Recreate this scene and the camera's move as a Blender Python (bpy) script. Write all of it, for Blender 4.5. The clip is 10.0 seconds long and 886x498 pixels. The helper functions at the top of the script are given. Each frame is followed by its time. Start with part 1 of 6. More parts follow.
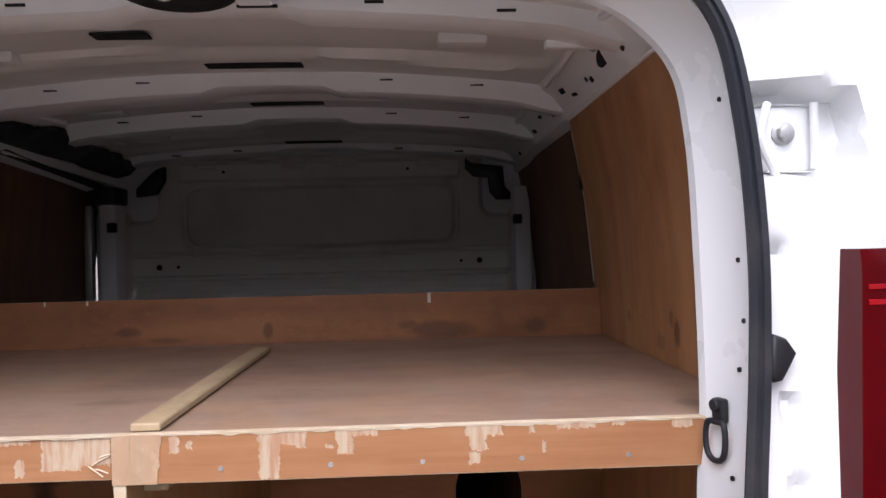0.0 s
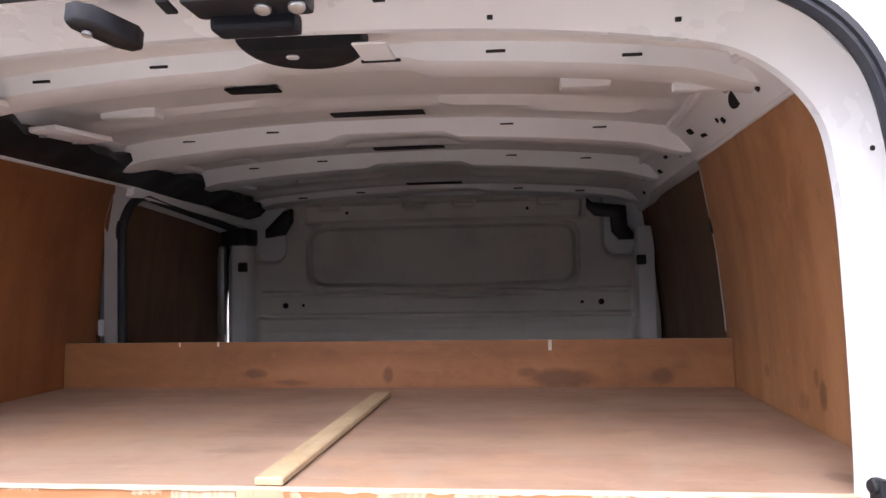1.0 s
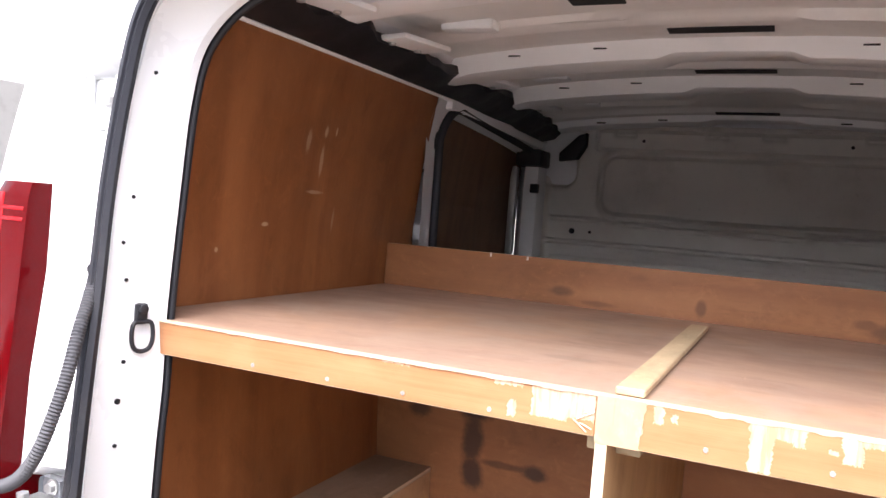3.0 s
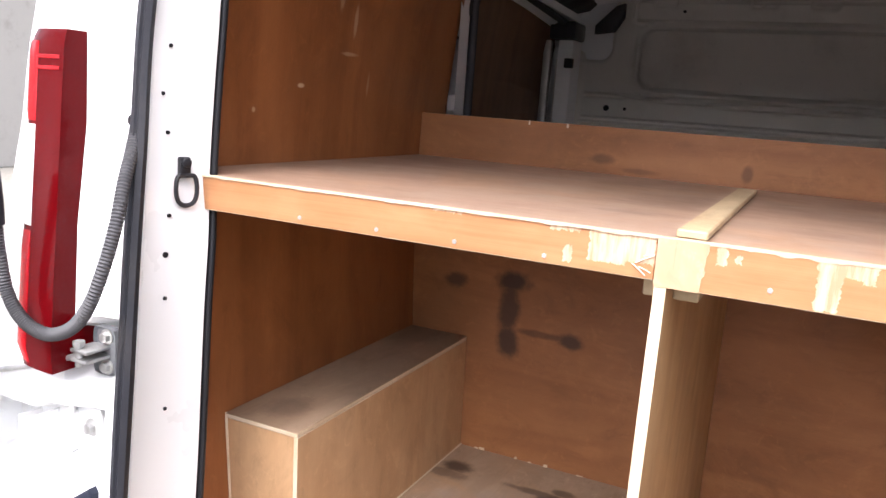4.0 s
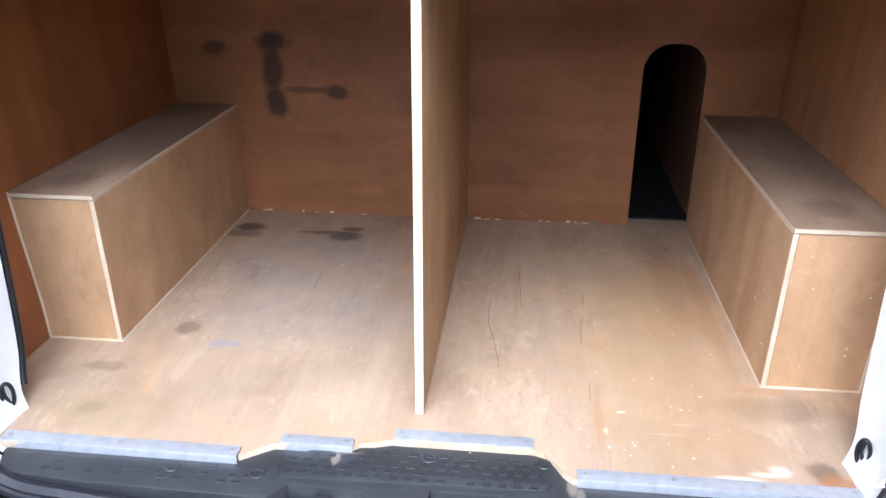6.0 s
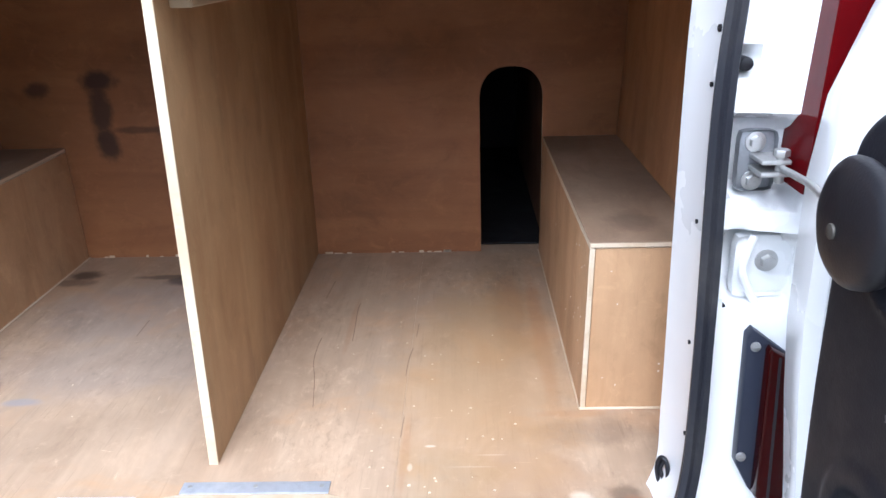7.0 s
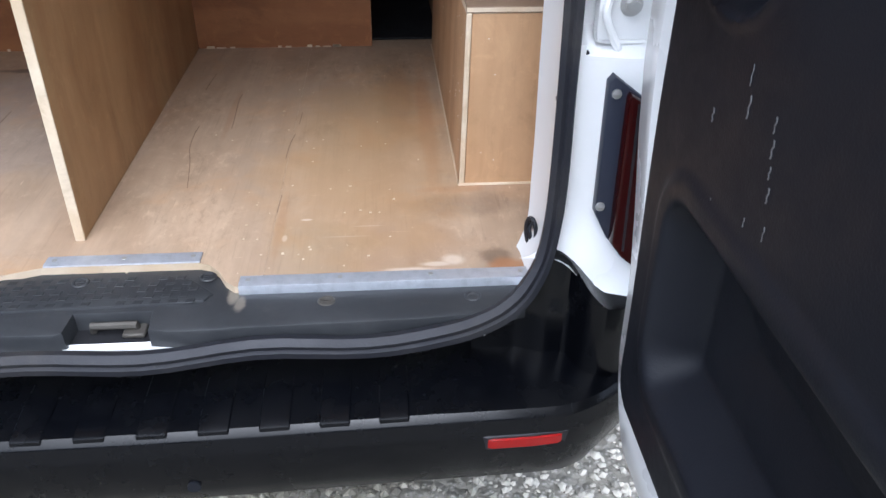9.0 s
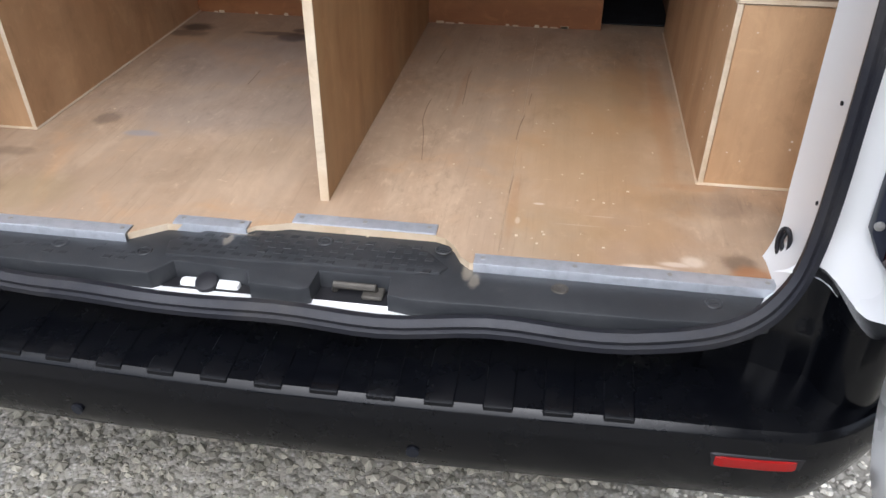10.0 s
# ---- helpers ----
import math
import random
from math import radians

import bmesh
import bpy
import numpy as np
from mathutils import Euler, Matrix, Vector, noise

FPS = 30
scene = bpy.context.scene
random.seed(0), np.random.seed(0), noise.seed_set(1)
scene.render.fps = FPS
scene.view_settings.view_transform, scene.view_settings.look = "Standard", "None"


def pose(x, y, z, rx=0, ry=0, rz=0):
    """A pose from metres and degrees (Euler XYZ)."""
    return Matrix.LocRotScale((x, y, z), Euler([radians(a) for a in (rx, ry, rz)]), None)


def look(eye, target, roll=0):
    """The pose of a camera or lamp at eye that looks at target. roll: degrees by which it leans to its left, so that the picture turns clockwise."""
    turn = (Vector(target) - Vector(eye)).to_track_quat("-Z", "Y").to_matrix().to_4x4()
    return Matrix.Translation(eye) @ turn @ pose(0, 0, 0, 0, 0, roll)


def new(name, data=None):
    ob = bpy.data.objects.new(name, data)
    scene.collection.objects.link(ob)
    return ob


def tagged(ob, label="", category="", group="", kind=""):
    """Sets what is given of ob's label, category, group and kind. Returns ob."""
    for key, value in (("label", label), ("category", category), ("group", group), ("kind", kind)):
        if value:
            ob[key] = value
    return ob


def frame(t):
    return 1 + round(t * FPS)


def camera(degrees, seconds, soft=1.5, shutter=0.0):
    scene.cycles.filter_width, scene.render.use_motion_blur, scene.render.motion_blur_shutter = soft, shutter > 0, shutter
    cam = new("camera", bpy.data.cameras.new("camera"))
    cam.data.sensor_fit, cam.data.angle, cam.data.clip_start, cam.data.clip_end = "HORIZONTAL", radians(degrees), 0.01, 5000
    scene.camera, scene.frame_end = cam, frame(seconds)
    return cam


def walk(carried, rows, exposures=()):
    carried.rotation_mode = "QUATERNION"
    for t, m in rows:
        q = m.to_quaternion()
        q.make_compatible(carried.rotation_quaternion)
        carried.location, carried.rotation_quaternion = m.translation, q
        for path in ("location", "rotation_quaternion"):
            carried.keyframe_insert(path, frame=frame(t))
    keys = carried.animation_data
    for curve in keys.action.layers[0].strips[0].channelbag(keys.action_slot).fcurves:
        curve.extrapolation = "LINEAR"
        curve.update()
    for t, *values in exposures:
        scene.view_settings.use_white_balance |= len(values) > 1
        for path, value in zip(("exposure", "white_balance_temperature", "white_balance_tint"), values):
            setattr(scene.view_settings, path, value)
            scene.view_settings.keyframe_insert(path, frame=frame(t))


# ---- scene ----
cam = camera(59.3, 10.0, soft=1.5)
# seconds, eye, a point two metres ahead, lean
PATH = [
    (0, (0.354, -0.746, 1.530), (0.432, 1.253, 1.526), -1.37),
    (0.5, (0.362, -0.712, 1.556), (0.242, 1.285, 1.571), -1.78),
    (1, (0.349, -0.723, 1.560), (0.127, 1.263, 1.646), -0.96),
    (1.5, (0.315, -0.741, 1.566), (0.008, 1.234, 1.631), -0.05),
    (2, (0.274, -0.727, 1.555), (-0.172, 1.223, 1.557), 0.93),
    (2.5, (0.216, -0.736, 1.543), (-0.470, 1.142, 1.483), 2.50),
    (2.7, (0.206, -0.736, 1.538), (-0.568, 1.107, 1.472), 2.84),
    (3.8, (0.157, -0.744, 1.466), (-0.688, 1.045, 1.172), 4.87),
    (4, (0.149, -0.735, 1.453), (-0.687, 1.044, 1.084), 4.15),
    (4.5, (0.085, -0.821, 1.410), (-0.529, 1.013, 0.900), 2.09),
    (5, (0.027, -0.908, 1.348), (-0.376, 0.958, 0.752), 0.51),
    (5.5, (0.057, -0.919, 1.338), (-0.212, 0.933, 0.633), -0.34),
    (6, (0.158, -0.911, 1.328), (-0.040, 0.913, 0.532), 0.08),
    (6.2, (0.224, -0.903, 1.325), (0.062, 0.921, 0.520), -0.68),
    (7.3, (0.433, -0.825, 1.277), (0.395, 1.053, 0.590), -2.06),
    (7.5, (0.443, -0.819, 1.269), (0.409, 1.044, 0.542), -2.87),
    (8, (0.466, -0.819, 1.239), (0.503, 0.990, 0.388), -2.32),
    (8.5, (0.476, -0.852, 1.210), (0.610, 0.887, 0.231), 0.41),
    (9, (0.473, -0.875, 1.182), (0.606, 0.807, 0.108), 0.55),
    (9.5, (0.417, -0.873, 1.176), (0.359, 0.793, 0.071), 0.08),
    (10, (0.361, -0.862, 1.180), (0.093, 0.777, 0.065), -0.23),
]
# seconds, stops, kelvin, tint
EXPOSURES = [(0.0, 0.87, 6000, 20), (0.5, 1.47, 6050, 20), (1.0, 1.92, 6050, 20), (1.5, 2.15, 6000, 19), (2.5, 2.32, 6100, 18), (4.0, 2.05, 6300, 17), (4.5, 1.90, 6100, 16), (5.0, 1.77, 5850, 15), (5.5, 1.67, 5600, 14),
             (6.2, 1.73, 5350, 12), (7.5, 1.41, 5350, 11), (8.0, 1.33, 5350, 11), (9.0, 1.08, 5500, 11), (10.0, 0.93, 5900, 12)]
walk(cam, [(t, look(e, g, r)) for t, e, g, r in PATH], EXPOSURES)

# ---- light: overcast daylight from behind and above, through the open rear ----
world = bpy.data.worlds.new("overcast_sky")
scene.world = world
world.use_nodes = True
wn, wl = world.node_tree.nodes, world.node_tree.links
sky = wn.new("ShaderNodeTexSky")
sky.sky_type, sky.sun_disc = "NISHITA", False
sky.sun_elevation, sky.sun_rotation = radians(56), radians(185)
sky.air_density, sky.dust_density, sky.ozone_density = 1.0, 4.0, 1.0
grey = wn.new("ShaderNodeHueSaturation")
grey.inputs["Saturation"].default_value = 0.3
wl.new(sky.outputs[0], grey.inputs["Color"])
wl.new(grey.outputs[0], wn["Background"].inputs["Color"])
wn["Background"].inputs["Strength"].default_value = 0.15

sun = new("sun", bpy.data.lights.new("sun", "SUN"))
sun.data.energy, sun.data.angle, sun.data.color = 1.2, radians(75), (1.0, 0.96, 0.9)
sun.matrix_world = look((-0.25, -3.0, 5.3), (0, 0, 0.6))


# ---- materials ----
class Tree:
    """A material with short hands for its nodes."""

    def __init__(self, name):
        self.mat = bpy.data.materials.new(name)
        self.mat.use_nodes = True
        self.n, self.l = self.mat.node_tree.nodes, self.mat.node_tree.links
        self.bsdf = self.n["Principled BSDF"]
        self.pos = self.n.new("ShaderNodeTexCoord").outputs["Object"]

    def put(self, sock, v):
        if isinstance(v, bpy.types.NodeSocket):
            self.l.new(v, sock)
        elif hasattr(sock.default_value, "__len__") and not hasattr(v, "__len__"):
            sock.default_value = [v] * len(sock.default_value)
        elif hasattr(v, "__len__") and len(v) == 3 and len(sock.default_value) == 4:
            sock.default_value = (*v, 1)
        else:
            sock.default_value = v

    def math(self, op, a, b=0.0, clamp=False):
        k = self.n.new("ShaderNodeMath")
        k.operation, k.use_clamp = op, clamp
        self.put(k.inputs[0], a), self.put(k.inputs[1], b)
        return k.outputs[0]

    def scaled(self, s, vec=None):
        k = self.n.new("ShaderNodeMapping")
        self.put(k.inputs["Vector"], vec or self.pos)
        k.inputs["Scale"].default_value = s
        return k.outputs[0]

    def noise(self, scale, detail=3.0, rough=0.55, vec=None, warp=0.0):
        k = self.n.new("ShaderNodeTexNoise")
        self.put(k.inputs["Vector"], vec or self.pos)
        for key, v in (("Scale", scale), ("Detail", detail), ("Roughness", rough), ("Distortion", warp)):
            k.inputs[key].default_value = v
        return k.outputs["Fac"]

    def cells(self, scale, vec=None, feature="F1"):
        k = self.n.new("ShaderNodeTexVoronoi")
        k.feature = feature
        self.put(k.inputs["Vector"], vec or self.pos)
        k.inputs["Scale"].default_value = scale
        return k.outputs

    def ramp(self, v, lo, hi, a=0.0, b=1.0):
        k = self.n.new("ShaderNodeMapRange")
        k.interpolation_type = "SMOOTHSTEP"
        for key, x in (("Value", v), ("From Min", lo), ("From Max", hi), ("To Min", a), ("To Max", b)):
            self.put(k.inputs[key], x)
        return k.outputs[0]

    def mix(self, f, a, b, kind="MIX"):
        k = self.n.new("ShaderNodeMix")
        k.data_type, k.blend_type = "RGBA", kind
        self.put(k.inputs[0], f), self.put(k.inputs[6], a), self.put(k.inputs[7], b)
        return k.outputs[2]

    def axes(self, vec=None):
        k = self.n.new("ShaderNodeSeparateXYZ")
        self.put(k.inputs[0], vec or self.pos)
        return k.outputs

    def random(self):
        return self.n.new("ShaderNodeObjectInfo").outputs["Random"]

    def blots(self, a, b, spots, ragged=0.5, scale=22.0):
        """Soft ragged spots, each (a, b, half width, half height, depth), in two of the thing's own axes."""
        wob = self.math("MULTIPLY", self.math("SUBTRACT", self.noise(scale, 4.0, 0.65), 0.5), ragged * 2)
        total = 0.0
        for ca, cb, ra, rb, depth in spots:
            u = self.math("DIVIDE", self.math("SUBTRACT", a, ca), ra)
            v = self.math("DIVIDE", self.math("SUBTRACT", b, cb), rb)
            r = self.math("ADD", self.math("SQRT", self.math("ADD", self.math("MULTIPLY", u, u), self.math("MULTIPLY", v, v))), wob)
            total = self.math("MAXIMUM", total, self.ramp(r, 0.45, 1.15, depth, 0.0))
        return total

    def done(self, color, rough=0.5, metal=0.0, bump=None, depth=0.002, **more):
        self.put(self.bsdf.inputs["Base Color"], color)
        self.put(self.bsdf.inputs["Roughness"], rough)
        self.put(self.bsdf.inputs["Metallic"], metal)
        for key, v in more.items():
            self.put(self.bsdf.inputs[key.replace("_", " ")], v)
        if bump is not None:
            k = self.n.new("ShaderNodeBump")
            k.inputs["Distance"].default_value = depth
            k.inputs["Strength"].default_value = 0.6
            self.put(k.inputs["Height"], bump)
            self.l.new(k.outputs[0], self.bsdf.inputs["Normal"])
        return self.mat


def plywood(name, light, dark, along, spots=(), plane=(0, 2), stain=(0.05, 0.025, 0.012), grime=0.35, rough=0.62, seed=0.0, scuffs=0.0, more=(), streak=0.16, mottle=0.2, tints=None):
    """Rotary-cut plywood: long fibres along one axis (0, 1, 2), broad flames, blotches, stains of given place and size."""
    t = Tree(name)
    k = t.n.new("ShaderNodeMapping")
    t.l.new(t.pos, k.inputs["Vector"])
    k.inputs["Location"].default_value = (seed, seed * 1.7, seed * 0.6)
    base = k.outputs[0]
    s, s2 = [46.0] * 3, [7.0] * 3
    s[along], s2[along] = 1.6, 0.9
    fibre = t.noise(1.0, 5.0, 0.7, t.scaled(s, base), 0.3)
    flame = t.noise(1.0, 3.0, 0.5, t.scaled(s2, base), 1.4)
    pores = t.noise(1.0, 2.0, 0.5, t.scaled([240 if i != along else 9.0 for i in range(3)], base))
    cloud = t.noise(2.3, 4.0, 0.6, base)
    blotch = t.noise(11.0, 7.0, 0.72, t.scaled([1.0 if i != along else 0.55 for i in range(3)], base), 0.5)
    rub = t.noise(31.0, 5.0, 0.7, base, 0.8)
    col = t.mix(t.ramp(flame, 0.3, 0.7), light, dark)
    col = t.mix(t.ramp(fibre, 0.35, 0.75, 0.0, streak), col, tuple(c * 0.72 for c in light))
    col = t.mix(t.ramp(pores, 0.6, 0.75, 0.0, streak * 0.7), col, tuple(c * 0.45 for c in dark))
    col = t.mix(t.ramp(blotch, 0.5, 0.72, 0.0, 0.5), col, tuple(c * 0.66 for c in dark))
    col = t.mix(t.ramp(blotch, 0.5, 0.3, 0.0, 0.45), col, tuple(min(1, c * 1.22) for c in light))
    col = t.mix(t.ramp(rub, 0.56, 0.7, 0.0, 0.28), col, tuple(min(1, c * 1.28) for c in light))
    col = t.mix(t.ramp(cloud, 0.45, 0.8, 0.0, grime), col, tuple(c * 0.55 for c in dark))
    if scuffs:
        s3 = [60.0] * 3
        s3[along] = 12.0
        sc = t.noise(1.0, 6.0, 0.8, t.scaled(s3, base), 0.6)
        col = t.mix(t.ramp(sc, 0.66, 0.74, 0.0, scuffs), col, tuple(min(1, c * 1.5 + 0.02) for c in light))
    # fine rubbing and short scratches
    fine = t.noise(60.0, 6.0, 0.75, t.scaled([1.0 if i != along else 0.4 for i in range(3)], base), 0.5)
    where = t.ramp(t.noise(3.4, 4.0, 0.6, base, 0.6), 0.4, 0.62, 0.15, 1.0)
    fine = t.math("ADD", 0.5, t.math("MULTIPLY", t.math("SUBTRACT", fine, 0.5), where))
    if tints:
        warm, cool = tints
        col = t.mix(t.ramp(t.noise(2.6, 5.0, 0.65, base, 0.9), 0.5, 0.66, 0.0, 0.55), col, warm)
        col = t.mix(t.ramp(t.noise(3.9, 6.0, 0.7, t.scaled((1.0, 0.7, 1.0), base), 0.7), 0.5, 0.64, 0.0, 0.5), col, cool)
    col = t.mix(t.ramp(fine, 0.52, 0.68, 0.0, mottle * 0.55), col, tuple(c * 0.62 for c in dark))
    col = t.mix(t.ramp(fine, 0.47, 0.34, 0.0, mottle * 0.5), col, tuple(min(1, c * 1.3) for c in light))
    for k, s4 in enumerate(((150.0, 16.0, 16.0), (16.0, 150.0, 150.0))):
        scratch = t.noise(1.0, 3.0, 0.6, t.scaled(s4, base), 0.9)
        col = t.mix(t.ramp(scratch, 0.70, 0.76, 0.0, mottle * 0.7), col, tuple(min(1, c * 1.45) for c in light))
    if spots:
        ax = t.axes()
        col = t.mix(t.blots(ax[plane[0]], ax[plane[1]], spots), col, stain)
    for tone, places in more:
        ax = t.axes()
        col = t.mix(t.blots(ax[plane[0]], ax[plane[1]], places, 0.7, 9.0), col, tone)
    r = t.ramp(cloud, 0.3, 0.8, rough - 0.1, rough + 0.12)
    return t.done(col, r, bump=t.math("ADD", fibre, t.math("MULTIPLY", pores, 0.5)), depth=0.0006)


def painted(name, color, rough=0.3, dirt=0.15, dirt_color=(0.25, 0.22, 0.2), coat=0.0, speck=0.0):
    """Sheet-metal paint: nearly plain, with a slight orange peel, thin dust and a few rubbed spots."""
    t = Tree(name)
    a, b = t.noise(3.0, 5.0, 0.65), t.noise(55.0, 3.0, 0.6)
    col = t.mix(t.ramp(a, 0.5, 0.78, 0.0, dirt), color, dirt_color)
    col = t.mix(t.ramp(b, 0.62, 0.78, 0.0, dirt * 0.7), col, dirt_color)
    if speck:
        col = t.mix(t.ramp(t.noise(140.0, 2.0), 0.7, 0.76, 0.0, speck), col, tuple(c * 0.4 for c in color))
    return t.done(col, t.ramp(a, 0.3, 0.7, rough, rough + 0.15), bump=t.noise(220.0, 2.0), depth=0.0002, Coat_Weight=coat)


def plastic(name, color, rough=0.5, grain=420.0, depth=0.0006, dust=0.2, dust_color=(0.16, 0.15, 0.14), spec=0.36):
    """Moulded plastic with a leather grain and grey dust."""
    t = Tree(name)
    a, g = t.noise(6.0, 5.0, 0.7), t.noise(grain, 2.0, 0.5)
    col = t.mix(t.ramp(a, 0.45, 0.8, 0.0, dust), color, dust_color)
    col = t.mix(t.ramp(t.noise(60.0, 4.0, 0.7), 0.62, 0.8, 0.0, dust), col, dust_color)
    return t.done(col, t.ramp(a, 0.3, 0.7, rough - 0.08, rough + 0.12), bump=g, depth=depth, Specular_IOR_Level=spec)


def metal(name, color, rough=0.35, amount=1.0):
    t = Tree(name)
    a = t.noise(25.0, 5.0, 0.7)
    b = t.noise(1.0, 4.0, 0.7, t.scaled((6, 180, 180)))
    col = t.mix(t.ramp(a, 0.4, 0.75, 0.0, 0.5), color, tuple(c * 0.6 for c in color))
    return t.done(col, t.ramp(a, 0.3, 0.7, rough, rough + 0.25), amount, bump=b, depth=0.0003)


def lens(name, color, rough=0.18, spec=0.3):
    """Coloured lamp plastic."""
    t = Tree(name)
    return t.done(t.mix(t.ramp(t.noise(9.0), 0.4, 0.7, 0, 0.4), color, tuple(c * 0.55 for c in color)), rough, Specular_IOR_Level=spec)


def gravel_ground():
    t = Tree("gravel_ground")
    big, small = t.cells(38.0), t.cells(95.0)
    tone = t.mix(big[1], (0.49, 0.47, 0.43), (0.35, 0.335, 0.305))
    col = t.mix(t.ramp(small[0], 0.0, 0.5), tone, (0.26, 0.245, 0.21))
    col = t.mix(t.ramp(t.noise(1.6, 4.0), 0.45, 0.7, 0.0, 0.5), col, (0.31, 0.285, 0.24))
    h = t.math("ADD", t.math("MULTIPLY", big[0], -1.0), t.math("MULTIPLY", small[0], -0.4))
    return t.done(col, 0.9, bump=h, depth=0.02)


def stone():
    t = Tree("gravel_stone")
    k = t.n.new("ShaderNodeNewGeometry").outputs["Random Per Island"]
    col = t.mix(t.ramp(k, 0.0, 1.0), (0.28, 0.265, 0.23), (0.86, 0.82, 0.72))
    col = t.mix(t.ramp(t.noise(60.0, 4.0), 0.4, 0.7, 0.0, 0.5), col, (0.40, 0.375, 0.33))
    # dark mossy patches between paler ones
    col = t.mix(t.ramp(t.noise(2.6, 4.0, 0.65), 0.50, 0.66, 0.0, 0.6), col, (0.16, 0.155, 0.115))
    # stones darkened to the left, so a sun patch is painted at the right
    sun_side = t.math('ADD', t.axes()[0], t.math('MULTIPLY', t.noise(2.2, 4.0), 0.8))
    col = t.mix(t.ramp(sun_side, 1.25, 0.70, 0.0, 0.9), col, (0.40, 0.39, 0.35), 'MULTIPLY')
    return t.done(col, 0.85, bump=t.noise(300.0, 3.0), depth=0.001)


def sill_plastic():
    """Dark grey sill plastic, rubbed and dusty."""
    t = Tree("sill_plastic")
    a = t.noise(5.0, 5.0, 0.7)
    col = t.mix(t.ramp(a, 0.4, 0.65), (0.020, 0.022, 0.025), (0.032, 0.034, 0.037))
    col = t.mix(t.ramp(t.noise(14.0, 6.0, 0.75), 0.55, 0.8, 0.0, 0.4), col, (0.09, 0.086, 0.08))
    ax = t.axes()
    # dried mud smears
    col = t.mix(t.blots(ax[0], ax[1], [(-0.10, -1.130, 0.030, 0.006, 0.8), (-0.115, -1.148, 0.008, 0.018, 0.8), (0.252, -1.165, 0.010, 0.030, 0.75), (0.262, -1.190, 0.008, 0.02, 0.6)], 0.7, 40.0), col, (0.20, 0.175, 0.14))
    return t.done(col, 0.5, bump=t.noise(380.0, 2.0), depth=0.0005)


def torn_lip():
    """Orange-brown plywood edge board whose face veneer is torn off in pale tongues from the top; its top edge is at local height 0."""
    t = Tree("torn_plywood")
    ax = t.axes()
    fibre = t.noise(1.0, 5.0, 0.7, t.scaled((1.8, 46, 60)))
    cloud = t.noise(7.0, 4.0, 0.6, t.scaled((1.0, 1.0, 2.0)))
    col = t.mix(t.ramp(fibre, 0.3, 0.7), (0.375, 0.172, 0.072), (0.300, 0.126, 0.048))
    col = t.mix(t.ramp(cloud, 0.4, 0.7, 0.0, 0.45), col, (0.42, 0.215, 0.10))
    rag_x = t.math("MULTIPLY", t.math("SUBTRACT", t.noise(1.0, 4.0, 0.7, t.scaled((40, 40, 90))), 0.5), 0.016)
    rag_z = t.math("MULTIPLY", t.math("SUBTRACT", t.noise(1.0, 4.0, 0.75, t.scaled((150, 150, 20))), 0.5), 0.016)
    x, depth = t.math("ADD", ax[0], rag_x), t.math("SUBTRACT", rag_z, ax[2])
    # middle, half width, first and last depth of each tongue
    torn = 0.0
    for xc, half, d0, d1 in ((-0.048, 0.040, -0.01, 0.033), (-0.066, 0.024, -0.01, 0.039), (-0.122, 0.020, -0.01, 0.007), (-0.116, 0.006, 0.026, 0.046), (-0.285, 0.024, -0.01, 0.004), (0.065, 0.006, -0.01, 0.022), (0.083, 0.004, 0.008, 0.018),
                             (0.178, 0.013, -0.01, 0.056), (0.196, 0.018, -0.01, 0.016), (0.216, 0.007, -0.01, 0.020), (0.268, 0.011, -0.01, 0.029), (0.290, 0.018, -0.01, 0.008), (0.248, 0.005, 0.018, 0.023), (0.428, 0.011, -0.01, 0.031),
                             (0.434, 0.023, -0.01, 0.013), (0.422, 0.008, 0.033, 0.047), (0.493, 0.005, -0.01, 0.012), (0.548, 0.025, -0.01, 0.008), (0.600, 0.009, -0.01, 0.006), (0.676, 0.013, -0.01, 0.010), (0.508, 0.003, 0.022, 0.036)):
        across = t.ramp(t.math("ABSOLUTE", t.math("SUBTRACT", x, xc)), half, half - 0.0015)
        down = t.math("MULTIPLY", t.ramp(depth, d0 - 0.001, d0 + 0.001), t.ramp(depth, d1 + 0.001, d1 - 0.001))
        torn = t.math("MAXIMUM", torn, t.math("MULTIPLY", across, down))
    streak = t.noise(1.0, 4.0, 0.7, t.scaled((110, 30, 12)))
    pale = t.mix(t.ramp(streak, 0.38, 0.66), (0.50, 0.385, 0.265), (0.42, 0.235, 0.135))
    col = t.mix(torn, col, pale)
    return t.done(col, t.ramp(torn, 0.0, 1.0, 0.5, 0.8), bump=t.math("SUBTRACT", fibre, torn), depth=0.0008)


